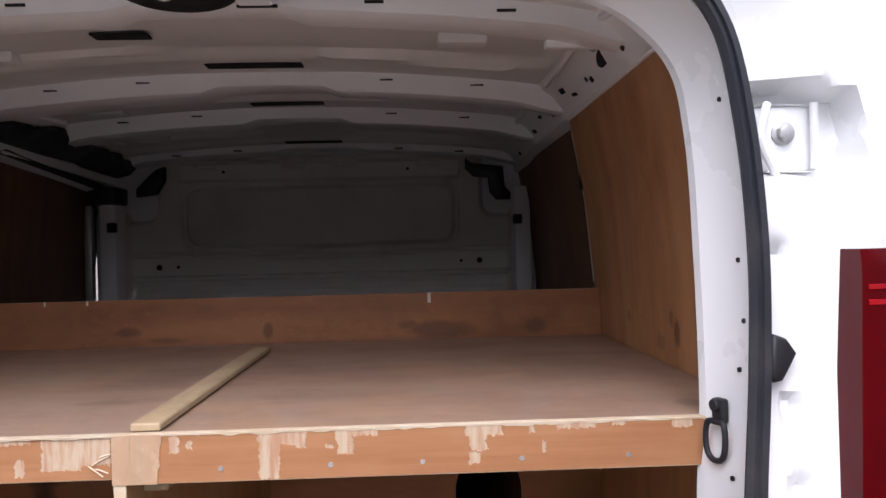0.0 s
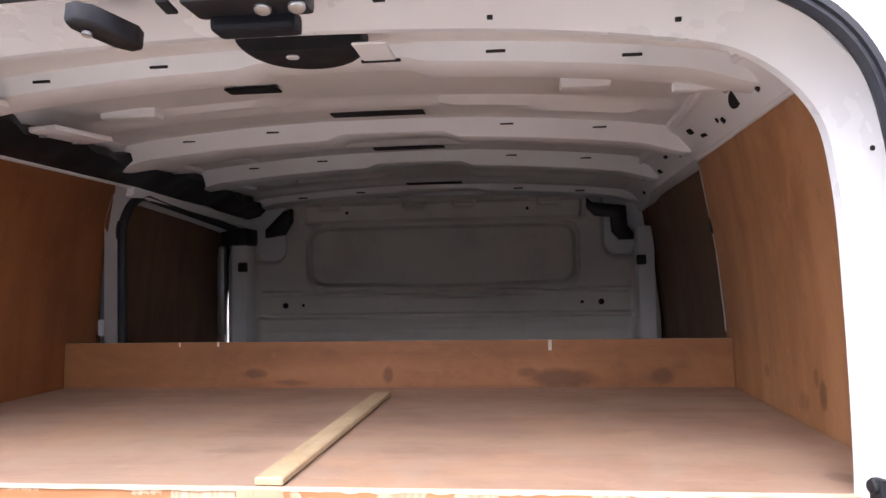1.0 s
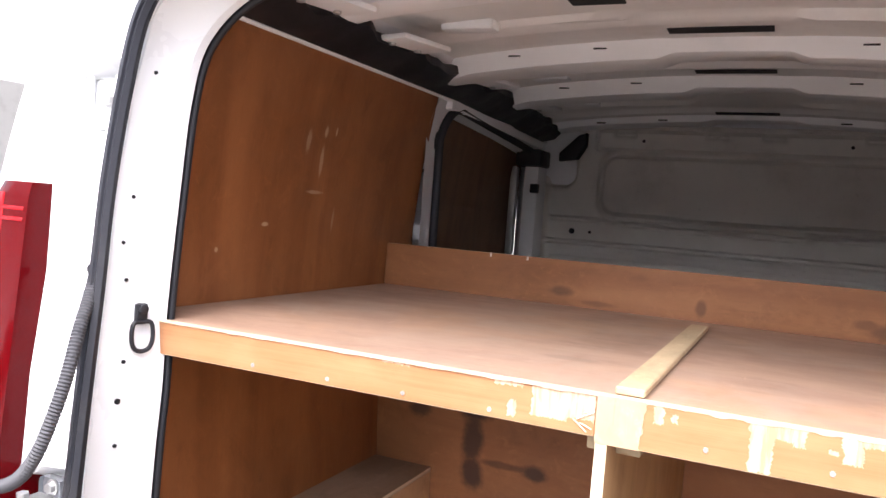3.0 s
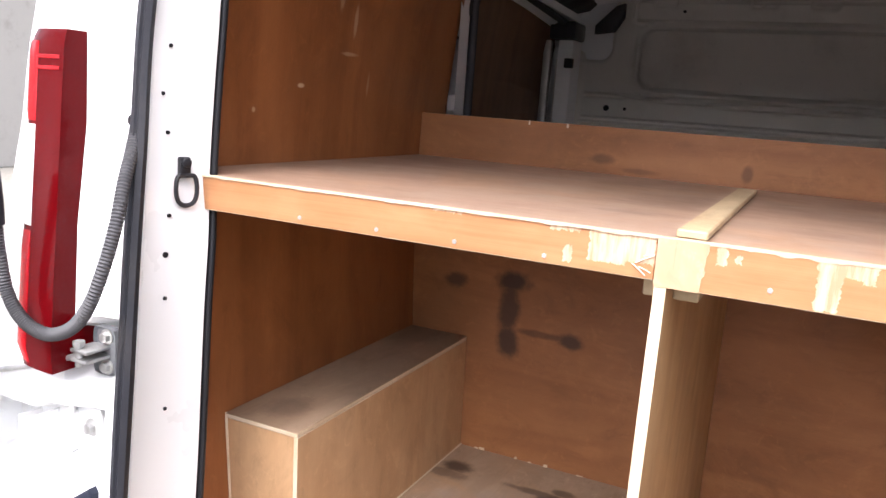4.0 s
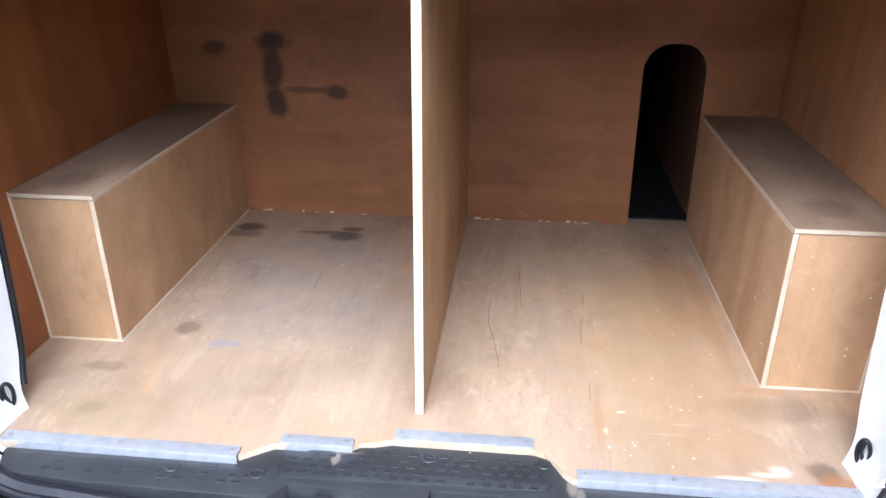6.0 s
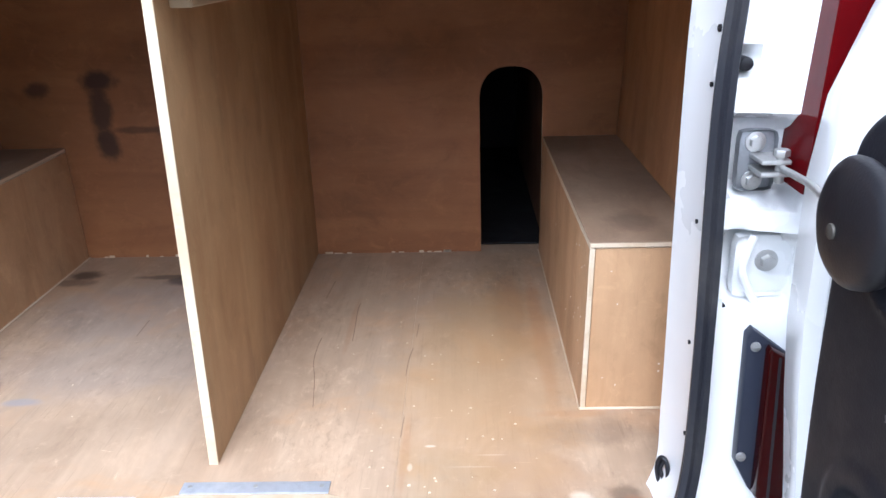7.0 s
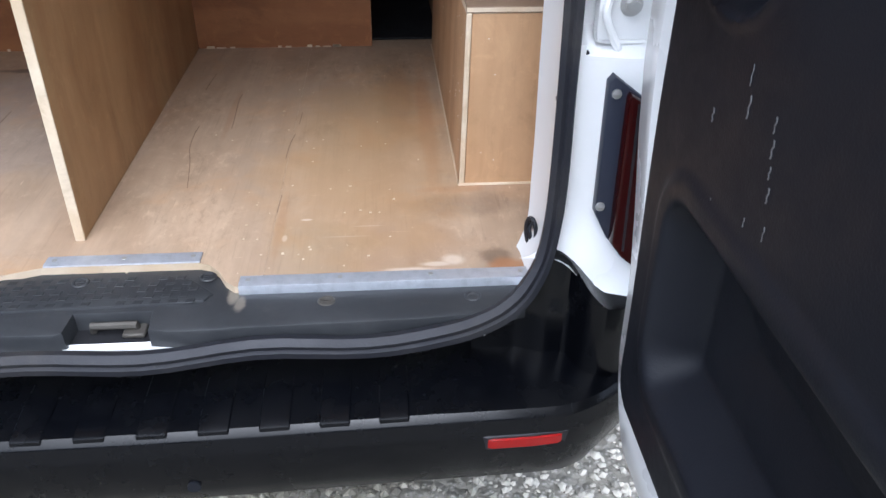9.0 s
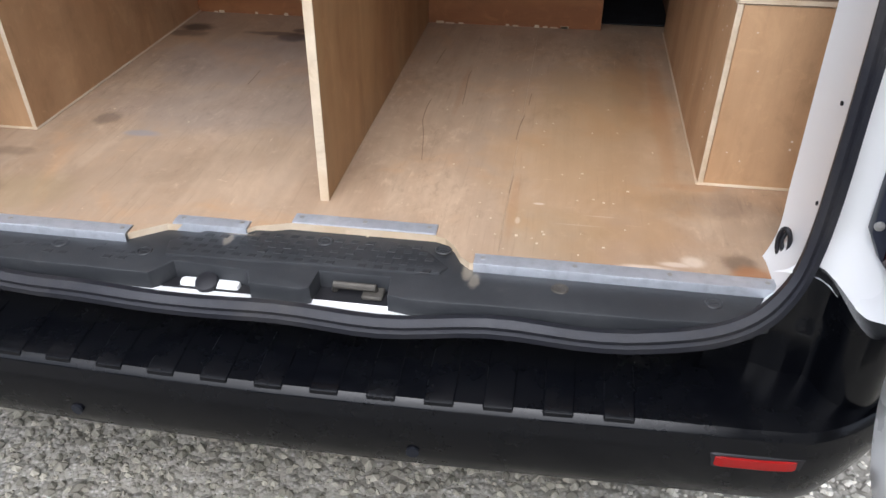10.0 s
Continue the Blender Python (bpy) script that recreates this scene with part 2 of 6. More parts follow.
# right lining, kept paler in its colour where more light falls
M_WALL = plywood("lining_plywood", (0.470, 0.240, 0.108), (0.375, 0.172, 0.070), 2, seed=1.3, scuffs=0.12, plane=(1, 2), stain=(0.07, 0.035, 0.02),
                 spots=[(-0.19, 0.825, 0.018, 0.028, 0.6), (-0.165, 0.848, 0.012, 0.02, 0.5), (-0.10, 0.80, 0.03, 0.02, 0.3), (-0.42, 0.76, 0.02, 0.05, 0.3), (0.10, 0.83, 0.02, 0.015, 0.35)])
# left lining: scratched, and darkened in its colour for the shade on that side
M_WALL_L = plywood("shaded_scratched_lining_plywood", (0.285, 0.104, 0.035), (0.206, 0.069, 0.022), 2, seed=1.9, rough=0.40, scuffs=0.15, plane=(1, 2), stain=(0.52, 0.38, 0.26),
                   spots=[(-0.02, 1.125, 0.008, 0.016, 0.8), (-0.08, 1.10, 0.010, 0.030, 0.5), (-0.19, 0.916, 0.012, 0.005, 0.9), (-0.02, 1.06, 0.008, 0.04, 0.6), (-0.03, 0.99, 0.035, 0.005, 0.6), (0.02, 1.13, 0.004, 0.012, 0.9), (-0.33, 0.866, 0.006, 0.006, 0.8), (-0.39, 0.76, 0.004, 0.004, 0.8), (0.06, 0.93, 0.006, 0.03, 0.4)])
M_BACK = plywood("back_plywood", (0.310, 0.128, 0.045), (0.226, 0.086, 0.028), 0, seed=2.1, plane=(0, 2), stain=(0.035, 0.012, 0.006), scuffs=0.1,
                 spots=[(-0.505, 0.470, 0.058, 0.030, 0.95), (-0.510, 0.40, 0.032, 0.10, 0.85), (-0.505, 0.315, 0.036, 0.055, 0.9), (-0.34, 0.342, 0.038, 0.022, 0.85),
                        (-0.42, 0.345, 0.10, 0.011, 0.6), (-0.662, 0.450, 0.038, 0.022, 0.8), (0.420, 0.787, 0.085, 0.026, 0.55), (0.64, 0.790, 0.03, 0.022, 0.45), (0.34, 0.80, 0.03, 0.012, 0.4),
                        (-0.315, 0.80, 0.035, 0.014, 0.5), (0.012, 0.795, 0.014, 0.022, 0.5), (-0.22, 0.778, 0.05, 0.008, 0.35)])
M_SHELF = plywood("shelf_plywood", (0.335, 0.222, 0.158), (0.272, 0.170, 0.117), 0, seed=3.7, mottle=0.6, tints=((0.36, 0.215, 0.125), (0.30, 0.225, 0.175)), rough=0.5, grime=0.5, scuffs=0.3,
                  plane=(0, 1), stain=(0.10, 0.06, 0.04), spots=[(-0.1, 0.2, 0.05, 0.02, 0.35), (0.72, 0.08, 0.02, 0.03, 0.5)])
M_FLOOR = plywood("floor_plywood", (0.425, 0.310, 0.212), (0.355, 0.246, 0.162), 1, seed=4.4, mottle=0.95, streak=0.42, tints=((0.45, 0.262, 0.130), (0.335, 0.252, 0.182)), rough=0.55, grime=0.5, scuffs=0.35,
                  plane=(0, 1), stain=(0.07, 0.04, 0.025),
                  spots=[(-0.565, 0.965, 0.045, 0.035, 0.95), (-0.575, 0.915, 0.06, 0.03, 0.6), (-0.300, 0.925, 0.055, 0.040, 0.95), (-0.345, 0.945, 0.09, 0.018, 0.8), (-0.290, 0.975, 0.035, 0.02, 0.8), (-0.508, 0.415, 0.030, 0.035, 0.6),
                         (-0.60, 0.26, 0.05, 0.02, 0.35), (-0.56, 0.13, 0.03, 0.025, 0.35), (0.60, 0.25, 0.12, 0.045, 0.3), (0.63, 0.09, 0.03, 0.03, 0.6),
                         (0.50, 0.75, 0.05, 0.30, 0.3)],
                  more=[((0.30, 0.125, 0.045), [(0.552, 0.62, 0.020, 0.36, 0.45), (0.50, 0.72, 0.03, 0.20, 0.25), (0.57, 0.305, 0.07, 0.014, 0.3), (0.64, 0.06, 0.035, 0.03, 0.75), (0.30, 0.20, 0.008, 0.12, 0.3), (0.43, 0.50, 0.02, 0.10, 0.2), (0.155, 0.66, 0.008, 0.14, 0.25), (0.48, 0.12, 0.16, 0.12, 0.15), (0.42, 0.35, 0.10, 0.2, 0.12)]), ((0.40, 0.240, 0.110), [(0.43, 0.45, 0.20, 0.45, 0.45)]), ((0.27, 0.20, 0.10), [(0.40, 0.55, 0.10, 0.4, 0.12), (0.37, 0.12, 0.09, 0.1, 0.2), (-0.52, 0.12, 0.12, 0.08, 0.35)]), ((0.66, 0.56, 0.46), [(0.50, 0.060, 0.05, 0.010, 0.6), (0.565, 0.085, 0.022, 0.018, 0.6), (0.540, 0.075, 0.03, 0.008, 0.6), (0.34, 0.215, 0.010, 0.004, 0.6), (0.44, 0.19, 0.03, 0.002, 0.25), (0.40, 0.16, 0.04, 0.002, 0.2), (0.31, 0.16, 0.004, 0.010, 0.4)]), ((0.25, 0.25, 0.28), [(-0.41, 0.362, 0.045, 0.016, 0.7), (-0.35, 0.75, 0.25, 0.2, 0.25), (-0.3, 0.5, 0.3, 0.15, 0.2)])])
M_BOX = plywood("box_plywood", (0.520, 0.330, 0.180), (0.435, 0.258, 0.130), 2, seed=5.9, grime=0.3, scuffs=0.15, mottle=0.3)
M_BOXTOP = plywood("box_top_plywood", (0.317, 0.224, 0.152), (0.264, 0.178, 0.115), 1, seed=6.6, grime=0.5, plane=(0, 1), stain=(0.08, 0.05, 0.035),
                   spots=[(0.0, -0.28, 0.05, 0.06, 0.5), (-0.03, 0.3, 0.08, 0.12, 0.4)])
M_EDGE = plywood("plywood_edge", (0.629, 0.527, 0.391), (0.544, 0.416, 0.272), 1, seed=7.1, grime=0.2)
M_BARE = plywood("bare_torn_wood", (0.52, 0.40, 0.27), (0.44, 0.27, 0.155), 2, seed=12.4, grime=0.15, streak=0.5, mottle=0.3)
M_DIV = plywood("divider_plywood", (0.390, 0.238, 0.112), (0.312, 0.168, 0.072), 2, seed=8.2, grime=0.3, scuffs=0.12)
M_PINE = plywood("pine_batten", (0.46, 0.36, 0.225), (0.40, 0.295, 0.17), 1, seed=9.3, grime=0.2)
# brown plywood with the shade of the far load space put into its colour
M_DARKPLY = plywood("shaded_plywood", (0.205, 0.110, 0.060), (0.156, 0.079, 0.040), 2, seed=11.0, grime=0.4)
M_LIP = torn_lip()
M_WHITE = painted("white_body_paint", (0.80, 0.81, 0.81), 0.22, 0.012, coat=0.4)
M_ROOF = painted("grey_white_primer", (0.85, 0.86, 0.87), 0.38, 0.06, (0.35, 0.30, 0.27))
# roof primer darkened a little for the shade between the ribs
M_SKIN = painted("shaded_roof_primer", (0.80, 0.79, 0.775), 0.45, 0.2, (0.30, 0.27, 0.25))
M_BULK = painted("grey_bulkhead_paint", (0.70, 0.68, 0.63), 0.42, 0.34, (0.24, 0.21, 0.18))
M_SILL = sill_plastic()
M_BUMPER = plastic("bumper_plastic", (0.0018, 0.0021, 0.0032), 0.24, 320.0, 0.0001, 0.03, (0.008, 0.008, 0.010), 0.30)
M_TRIM = plastic("door_trim_plastic", (0.0088, 0.0102, 0.0150), 0.50, 420.0, 0.0004, 0.08, (0.024, 0.026, 0.033), 0.26)
M_BLACK = plastic("black_plastic", (0.012, 0.012, 0.015), 0.45, 400.0, 0.0003, 0.05)
M_RUBBER = plastic("seal_rubber", (0.017, 0.018, 0.024), 0.55, 130.0, 0.0012, 0.4, (0.085, 0.078, 0.070))
M_ALU = metal("aluminium_angle", (0.60, 0.63, 0.68), 0.38, 0.75)
M_STEEL = metal("zinc_steel", (0.55, 0.55, 0.54), 0.35, 0.9)
M_DULLZINC = metal("dull_zinc_plate", (0.30, 0.31, 0.33), 0.45, 0.8)
M_LAMPPLATE = plastic("lamp_plate_plastic", (0.020, 0.024, 0.040), 0.35, 300.0, 0.0002, 0.05)
M_DULL = metal("dirty_steel", (0.10, 0.092, 0.080), 0.5, 0.6)
M_RED = lens("red_lamp_plastic", (0.36, 0.006, 0.010))
M_DEEPRED = lens("dark_red_lamp_plastic", (0.090, 0.0015, 0.0028), 0.16, 0.10)
M_DARKRED = lens("smoked_red_lamp_plastic", (0.026, 0.002, 0.002), 0.14, 0.2)
M_CLEAR = lens("clear_lamp_plastic", (0.72, 0.70, 0.70), 0.15)
M_REFLECT = lens("red_reflector_plastic", (0.30, 0.010, 0.009), 0.18)
# near-black, for the shade in holes, wells and behind the arch
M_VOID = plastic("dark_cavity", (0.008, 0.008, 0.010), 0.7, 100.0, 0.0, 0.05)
M_STAPLE = painted("white_masking_tape", (0.70, 0.60, 0.50), 0.6, 0.2)
M_SCUFF = painted("pale_scuff", (0.115, 0.115, 0.12), 0.7)
M_RENDER = painted("weathered_wall", (0.32, 0.31, 0.29), 0.9, 0.4, (0.14, 0.13, 0.11))
M_GROUND = gravel_ground()
M_STONE = stone()


# ---- mesh helpers ----
def bm_new():
    return bmesh.new()


def add_box(bm, x0, x1, y0, y1, z0, z1, bevel=0.0, mats=None, thin=None, segs=1):
    """A box; with thin (an axis), the narrow faces take material 1."""
    b = bmesh.new()
    bmesh.ops.create_cube(b, size=1.0)
    for v in b.verts:
        v.co = Vector(((x0 + x1) / 2 + v.co.x * (x1 - x0), (y0 + y1) / 2 + v.co.y * (y1 - y0), (z0 + z1) / 2 + v.co.z * (z1 - z0)))
    for f in b.faces:
        if thin is not None:
            f.material_index = 0 if abs(f.normal[thin]) > 0.5 else 1
    if bevel:
        bmesh.ops.bevel(b, geom=list(b.edges), offset=bevel, segments=segs, profile=0.6, affect="EDGES", material=-1)
    merge(bm, b)
    return bm


def merge(bm, other, m=None):
    """Puts other's geometry into bm and frees it."""
    if m is not None:
        bmesh.ops.transform(other, matrix=m, verts=other.verts)
    tmp = bpy.data.meshes.new("tmp")
    other.to_mesh(tmp)
    other.free()
    bm.from_mesh(tmp)
    bpy.data.meshes.remove(tmp)


def add_cyl(bm, m, r, h, segs=20, r2=None, bevel=0.0):
    """A cylinder along local z from 0 to h, at the pose m."""
    b = bmesh.new()
    bmesh.ops.create_cone(b, cap_ends=True, segments=segs, radius1=r, radius2=r if r2 is None else r2, depth=h)
    bmesh.ops.translate(b, vec=(0, 0, h / 2), verts=b.verts)
    if bevel:
        rim = [e for e in b.edges if len({round(v.co.z, 5) for v in e.verts}) == 1]
        bmesh.ops.bevel(b, geom=rim, offset=bevel, segments=2, profile=0.5, affect="EDGES")
    merge(bm, b, m)
    return bm


def facing(p, d):
    """A pose at p whose z points along d."""
    return Matrix.Translation(p) @ Vector(d).to_track_quat("Z", "Y").to_matrix().to_4x4()


def add_tube(bm, pts, r, segs=10, closed=False, ridge=None, flat=1.0):
    """A round tube along points; ridge(i) scales its radius."""
    pts = [Vector(p) for p in pts]
    n = len(pts)
    rings, up = [], None
    for i, p in enumerate(pts):
        a = pts[(i - 1) % n] if (closed or i) else p
        b = pts[(i + 1) % n] if (closed or i < n - 1) else p
        d = (b - a).normalized()
        if up is None:
            up = d.orthogonal().normalized()
        up = (up - d * up.dot(d)).normalized()
        side = d.cross(up)
        k = r * (ridge(i) if ridge else 1.0)
        rings.append([bm.verts.new(p + up * (k * flat * math.cos(a2)) + side * (k * math.sin(a2))) for a2 in [2 * math.pi * j / segs for j in range(segs)]])
    for i in range(n if closed else n - 1):
        a, b = rings[i], rings[(i + 1) % n]
        for j in range(segs):
            bm.faces.new((a[j], a[(j + 1) % segs], b[(j + 1) % segs], b[j]))
    if not closed:
        bm.faces.new(list(reversed(rings[0]))), bm.faces.new(rings[-1])
    return bm


def spline(pts, per=8, closed=False):
    """Catmull-Rom through points."""
    pts = [Vector(p) for p in pts]
    n, out = len(pts), []
    for i in range(n if closed else n - 1):
        g = (lambda k: pts[k % n]) if closed else (lambda k: pts[min(max(k, 0), n - 1)])
        a, b, c, d = g(i - 1), g(i), g(i + 1), g(i + 2)
        for j in range(per):
            s = j / per
            out.append(0.5 * (2 * b + (c - a) * s + (2 * a - 5 * b + 4 * c - d) * s * s + (3 * b - a - 3 * c + d) * s ** 3))
    if not closed:
        out.append(pts[-1])
    return out


def add_loft(bm, rows, close_rows=False, flip=False):
    """Quads between rows of points, all of one length."""
    vs = [[bm.verts.new(p) for p in row] for row in rows]
    m = len(vs)
    for i in range(m if close_rows else m - 1):
        a, b = vs[i], vs[(i + 1) % m]
        for j in range(len(a) - 1):
            q = (a[j], a[j + 1], b[j + 1], b[j])
            bm.faces.new(tuple(reversed(q)) if flip else q)
    return vs


def add_slab(bm, outline, z0, z1, bevel=0.0):
    """An outline in x, y between two heights."""
    b = bmesh.new()
    lo = [b.verts.new((x, y, z0)) for x, y in outline]
    hi = [b.verts.new((x, y, z1)) for x, y in outline]
    b.faces.new(list(reversed(lo)))
    top = b.faces.new(hi)
    n = len(lo)
    for i in range(n):
        b.faces.new((lo[i], lo[(i + 1) % n], hi[(i + 1) % n], hi[i]))
    bmesh.ops.recalc_face_normals(b, faces=b.faces)
    if bevel:
        bmesh.ops.bevel(b, geom=list(top.edges), offset=bevel, segments=2, profile=0.5, affect="EDGES")
    merge(bm, b)
    return bm


def solid(bm, thick):
    """Gives a sheet a thickness, behind its faces."""
    bmesh.ops.recalc_face_normals(bm, faces=bm.faces)
    bmesh.ops.solidify(bm, geom=list(bm.faces), thickness=thick)
    return bm


def thing(name, base, label, category, group="", kind=""):
    ob = new(name)
    ob.empty_display_size = 0.1
    ob.location = base
    return tagged(ob, label, category, group, kind)


def origin(ob):
    p = Vector((0, 0, 0))
    while ob:
        p += ob.location
        ob = ob.parent
    return p


def set_out(bm, shell):
    """Sets the sketch plan out at its true size: heights grow 5 % from the floor to the shelf; the van's shell, besides, is a little shorter and its sill lies further in."""
    for v in bm.verts:
        x, y, z = v.co
        if shell:
            rear = 1.0 - smooth01(0.22, 0.40, y)
            v.co.x = x + 0.007 * rear
            v.co.y = y + 0.038 * rear * (1.0 - smooth01(0.56, 1.15, z)) - 0.05 * smooth01(0.4, 1.1, y) - 0.06 * smooth01(1.7, 2.4, y)
        far = smooth01(1.9, 2.2, y)
        v.co.x += 0.035 * x * far if shell else 0.0
        v.co.z = z + 0.05 * min(max(z - 0.55, 0.0), 0.73) * (1.0 - far) + 0.018 * far * smooth01(1.0, 1.9, z)


def in_shell(ob):
    while ob.parent:
        ob = ob.parent
    return ob.name.startswith(("van", "rear_door"))


def part(name, bm, mats, parent, label="", smooth=0.0, sketch=True):
    """Links a bmesh in world places as one mesh under a thing or a part; sketch=False where its places are true already."""
    if not isinstance(mats, (list, tuple)):
        mats = [mats]
    if sketch:
        set_out(bm, in_shell(parent))
    bmesh.ops.translate(bm, vec=-origin(parent), verts=bm.verts)
    me = bpy.data.meshes.new(name)
    bm.to_mesh(me)
    bm.free()
    for m in mats:
        me.materials.append(m)
    if smooth:
        me.polygons.foreach_set("use_smooth", [True] * len(me.polygons))
        me.set_sharp_from_angle(angle=radians(smooth))
    ob = new(name, me)
    ob.parent = parent
    if label:
        ob["label"] = label
    return ob


def whole(name, bm, mats, base, label, category, group="", kind="", smooth=0.0):
    """A thing of one mesh."""
    if not isinstance(mats, (list, tuple)):
        mats = [mats]
    if kind != "structure":
        set_out(bm, False)
    bmesh.ops.translate(bm, vec=-Vector(base), verts=bm.verts)
    me = bpy.data.meshes.new(name)
    bm.to_mesh(me)
    bm.free()
    for m in mats:
        me.materials.append(m)
    if smooth:
        me.polygons.foreach_set("use_smooth", [True] * len(me.polygons))
        me.set_sharp_from_angle(angle=radians(smooth))
    ob = new(name, me)
    ob.location = base
    return tagged(ob, label, category, group, kind)


def smooth01(a, b, v):
    s = min(max((v - a) / (b - a), 0.0), 1.0)
    return s * s * (3 - 2 * s)


def rounded_box(x, y, cx, cy, hx, hy, r):
    """Signed distance to a rounded rectangle."""
    qx, qy = abs(x - cx) - hx + r, abs(y - cy) - hy + r
    return math.hypot(max(qx, 0), max(qy, 0)) + min(max(qx, qy), 0) - r


# ---- the plan of the van's load space, in metres: x across, y inwards from the rear edge of its floor, z up ----
FLOOR, SHELF_Z, SHELF_Y, BACK_Y, BULK_Y = 0.55, 1.279, 0.202, 1.09, 2.42
WALL = [(0.762, 0.50), (0.766, 0.62), (0.785, 0.83), (0.797, 1.05), (0.802, 1.25), (0.797, 1.42), (0.78, 1.60), (0.75, 1.78), (0.746, 1.80)]


def wall_x(z):
    for (xa, za), (xb, zb) in zip(WALL, WALL[1:]):
        if z <= zb:
            return xa + (xb - xa) * max(z - za, 0) / (zb - za)
    return WALL[-1][0]


# right half of the rear opening, from the sill's middle up to the header's middle: the rubber seal's line
SEAL = [(0.0, -0.054, 0.513), (0.25, -0.054, 0.513), (0.50, -0.046, 0.515), (0.602, -0.034, 0.528), (0.660, -0.012, 0.572), (0.688, 0.010, 0.66),
        (0.692, 0.022, 0.862), (0.693, 0.040, 1.10), (0.706, 0.062, 1.24), (0.729, 0.095, 1.385), (0.739, 0.115, 1.525), (0.733, 0.13, 1.667), (0.708, 0.135, 1.782), (0.645, 0.135, 1.852),
        (0.54, 0.13, 1.885), (0.30, 0.12, 1.905), (0.0, 0.12, 1.912)]
# the inner rim of the painted frame behind it
RIM = [(0.0, 0.058, 0.49), (0.25, 0.058, 0.49), (0.50, 0.068, 0.495), (0.620, 0.085, 0.506), (0.676, 0.108, 0.570), (0.689, 0.140, 0.66),
       (0.691, 0.155, 0.862), (0.692, 0.165, 1.10), (0.697, 0.178, 1.22), (0.707, 0.19, 1.335), (0.709, 0.205, 1.515), (0.704, 0.215, 1.667), (0.684, 0.225, 1.76), (0.612, 0.235, 1.83),
       (0.50, 0.24, 1.858), (0.29, 0.25, 1.881), (0.0, 0.25, 1.889)]


def ring(half):
    """The closed line all round from its right half."""
    pts = half + [(-x, y, z) for x, y, z in reversed(half[1:-1])]
    return spline(pts, 7, True)


def roof_z(x, y):
    """The crown of the roof's inner skin."""
    return 1.925 - 0.04 * (x / 0.7) ** 2 - 0.012 * smooth01(1.6, 2.4, y)


ground = bm_new()
bmesh.ops.create_grid(ground, x_segments=40, y_segments=40, size=600.0)
whole("ground", ground, M_GROUND, (0, 0, 0), "grey-brown gravel yard under the van", "gravel", kind="structure")

# plain unseen walls, added behind the camera to cut the low light
for name, x0, x1, y0, y1 in (("yard_wall_south", -11.0, 11.0, -9.2, -9.0), ("yard_wall_west", -11.2, -11.0, -9.0, 14.0), ("yard_wall_east", 11.0, 11.2, -9.0, 14.0)):
    whole(name, add_box(bm_new(), x0, x1, y0, y1, 0.0, 3.0, 0.02), M_RENDER, ((x0 + x1) / 2, (y0 + y1) / 2, 0), "unseen plain wall added round the yard to cut low light", "wall", kind="structure")

van = thing("van", (0, 1.2, 0), "white panel van with a plywood-lined load space, rear doors open", "van")

# rear frame: from the seal inwards to the rim, sides and top
seal_line, rim_line = ring(SEAL), ring(RIM)
n_ring = len(seal_line)
frame_bm = bm_new()
bulge = [(a + b) / 2 + Vector((0.012 * (1 if a.x > 0 else -1) * smooth01(0.3, 0.6, abs(a.x)), 0, 0.008 * smooth01(1.6, 1.8, a.z))) for a, b in zip(seal_line, rim_line)]
add_loft(frame_bm, [row + [row[0]] for row in (seal_line, bulge, rim_line)])
back_flange = [p + Vector((-0.004 * p.x, 0.015, 0)) for p in rim_line]
inner_flange = [Vector((p.x * 1.05, p.y + 0.02, p.z + (0.02 if p.z > 1.7 else 0))) for p in rim_line]
add_loft(frame_bm, [row + [row[0]] for row in (rim_line, back_flange, inner_flange)])
bmesh.ops.recalc_face_normals(frame_bm, faces=frame_bm.faces)
part("rear_frame", frame_bm, M_WHITE, van, "glossy white painted door frame with small punched holes", 40, False)

# rubber seal: a tube with two lips
seal_bm = bm_new()
prof = [(0.98 * a, 0.95 * b) for a, b in [(-0.004, -0.012), (0.004, -0.013), (0.012, -0.008), (0.014, 0.0), (0.010, 0.010), (0.002, 0.012), (0.0, 0.008), (-0.006, 0.011), (-0.012, 0.004), (-0.010, -0.006)]]
rows = []
for i, p in enumerate(seal_line):
    d = (seal_line[(i + 1) % n_ring] - seal_line[i - 1]).normalized()
    outward = Vector((p.x, 0, p.z - 1.2))
    outward = (outward - d * outward.dot(d)).normalized()
    back = d.cross(outward)
    if back.y > 0:
        back = -back
    low = 1.0 - smooth01(0.53, 0.62, p.z)
    wob = 1.0 + 0.05 * noise.noise(p * 9) + 0.30 * low
    bow = smooth01(-0.34, -0.18, p.x) * smooth01(0.33, 0.12, p.x)
    p = p + Vector((0, -0.010 * bow * low - 0.003 * low * math.sin(p.x * 17), 0.003 * low * math.sin(p.x * 23 + 1.0)))
    rows.append([p + outward * (a * wob) + back * (b * wob + 0.006) for a, b in prof] + [p + outward * (prof[0][0] * wob) + back * (prof[0][1] * wob + 0.006)])
add_loft(seal_bm, rows, True)
bmesh.ops.remove_doubles(seal_bm, verts=seal_bm.verts, dist=1e-5)
bmesh.ops.recalc_face_normals(seal_bm, faces=seal_bm.faces)
part("door_seal", seal_bm, M_RUBBER, van, "dark grey ribbed rubber door seal, dusty along the sill", 50, False)

# outer skin of the rear corners, with the pockets for hinges and stays sunk into it
SLOTS = [(0.800, 1.652, 0.060, 0.052, 0.045), (0.764, 1.515, 0.012, 0.010, 0.02), (0.764, 1.345, 0.010, 0.012, 0.015), (0.764, 1.262, 0.010, 0.012, 0.015), (0.718, 1.166, 0.016, 0.014, 0.02)]


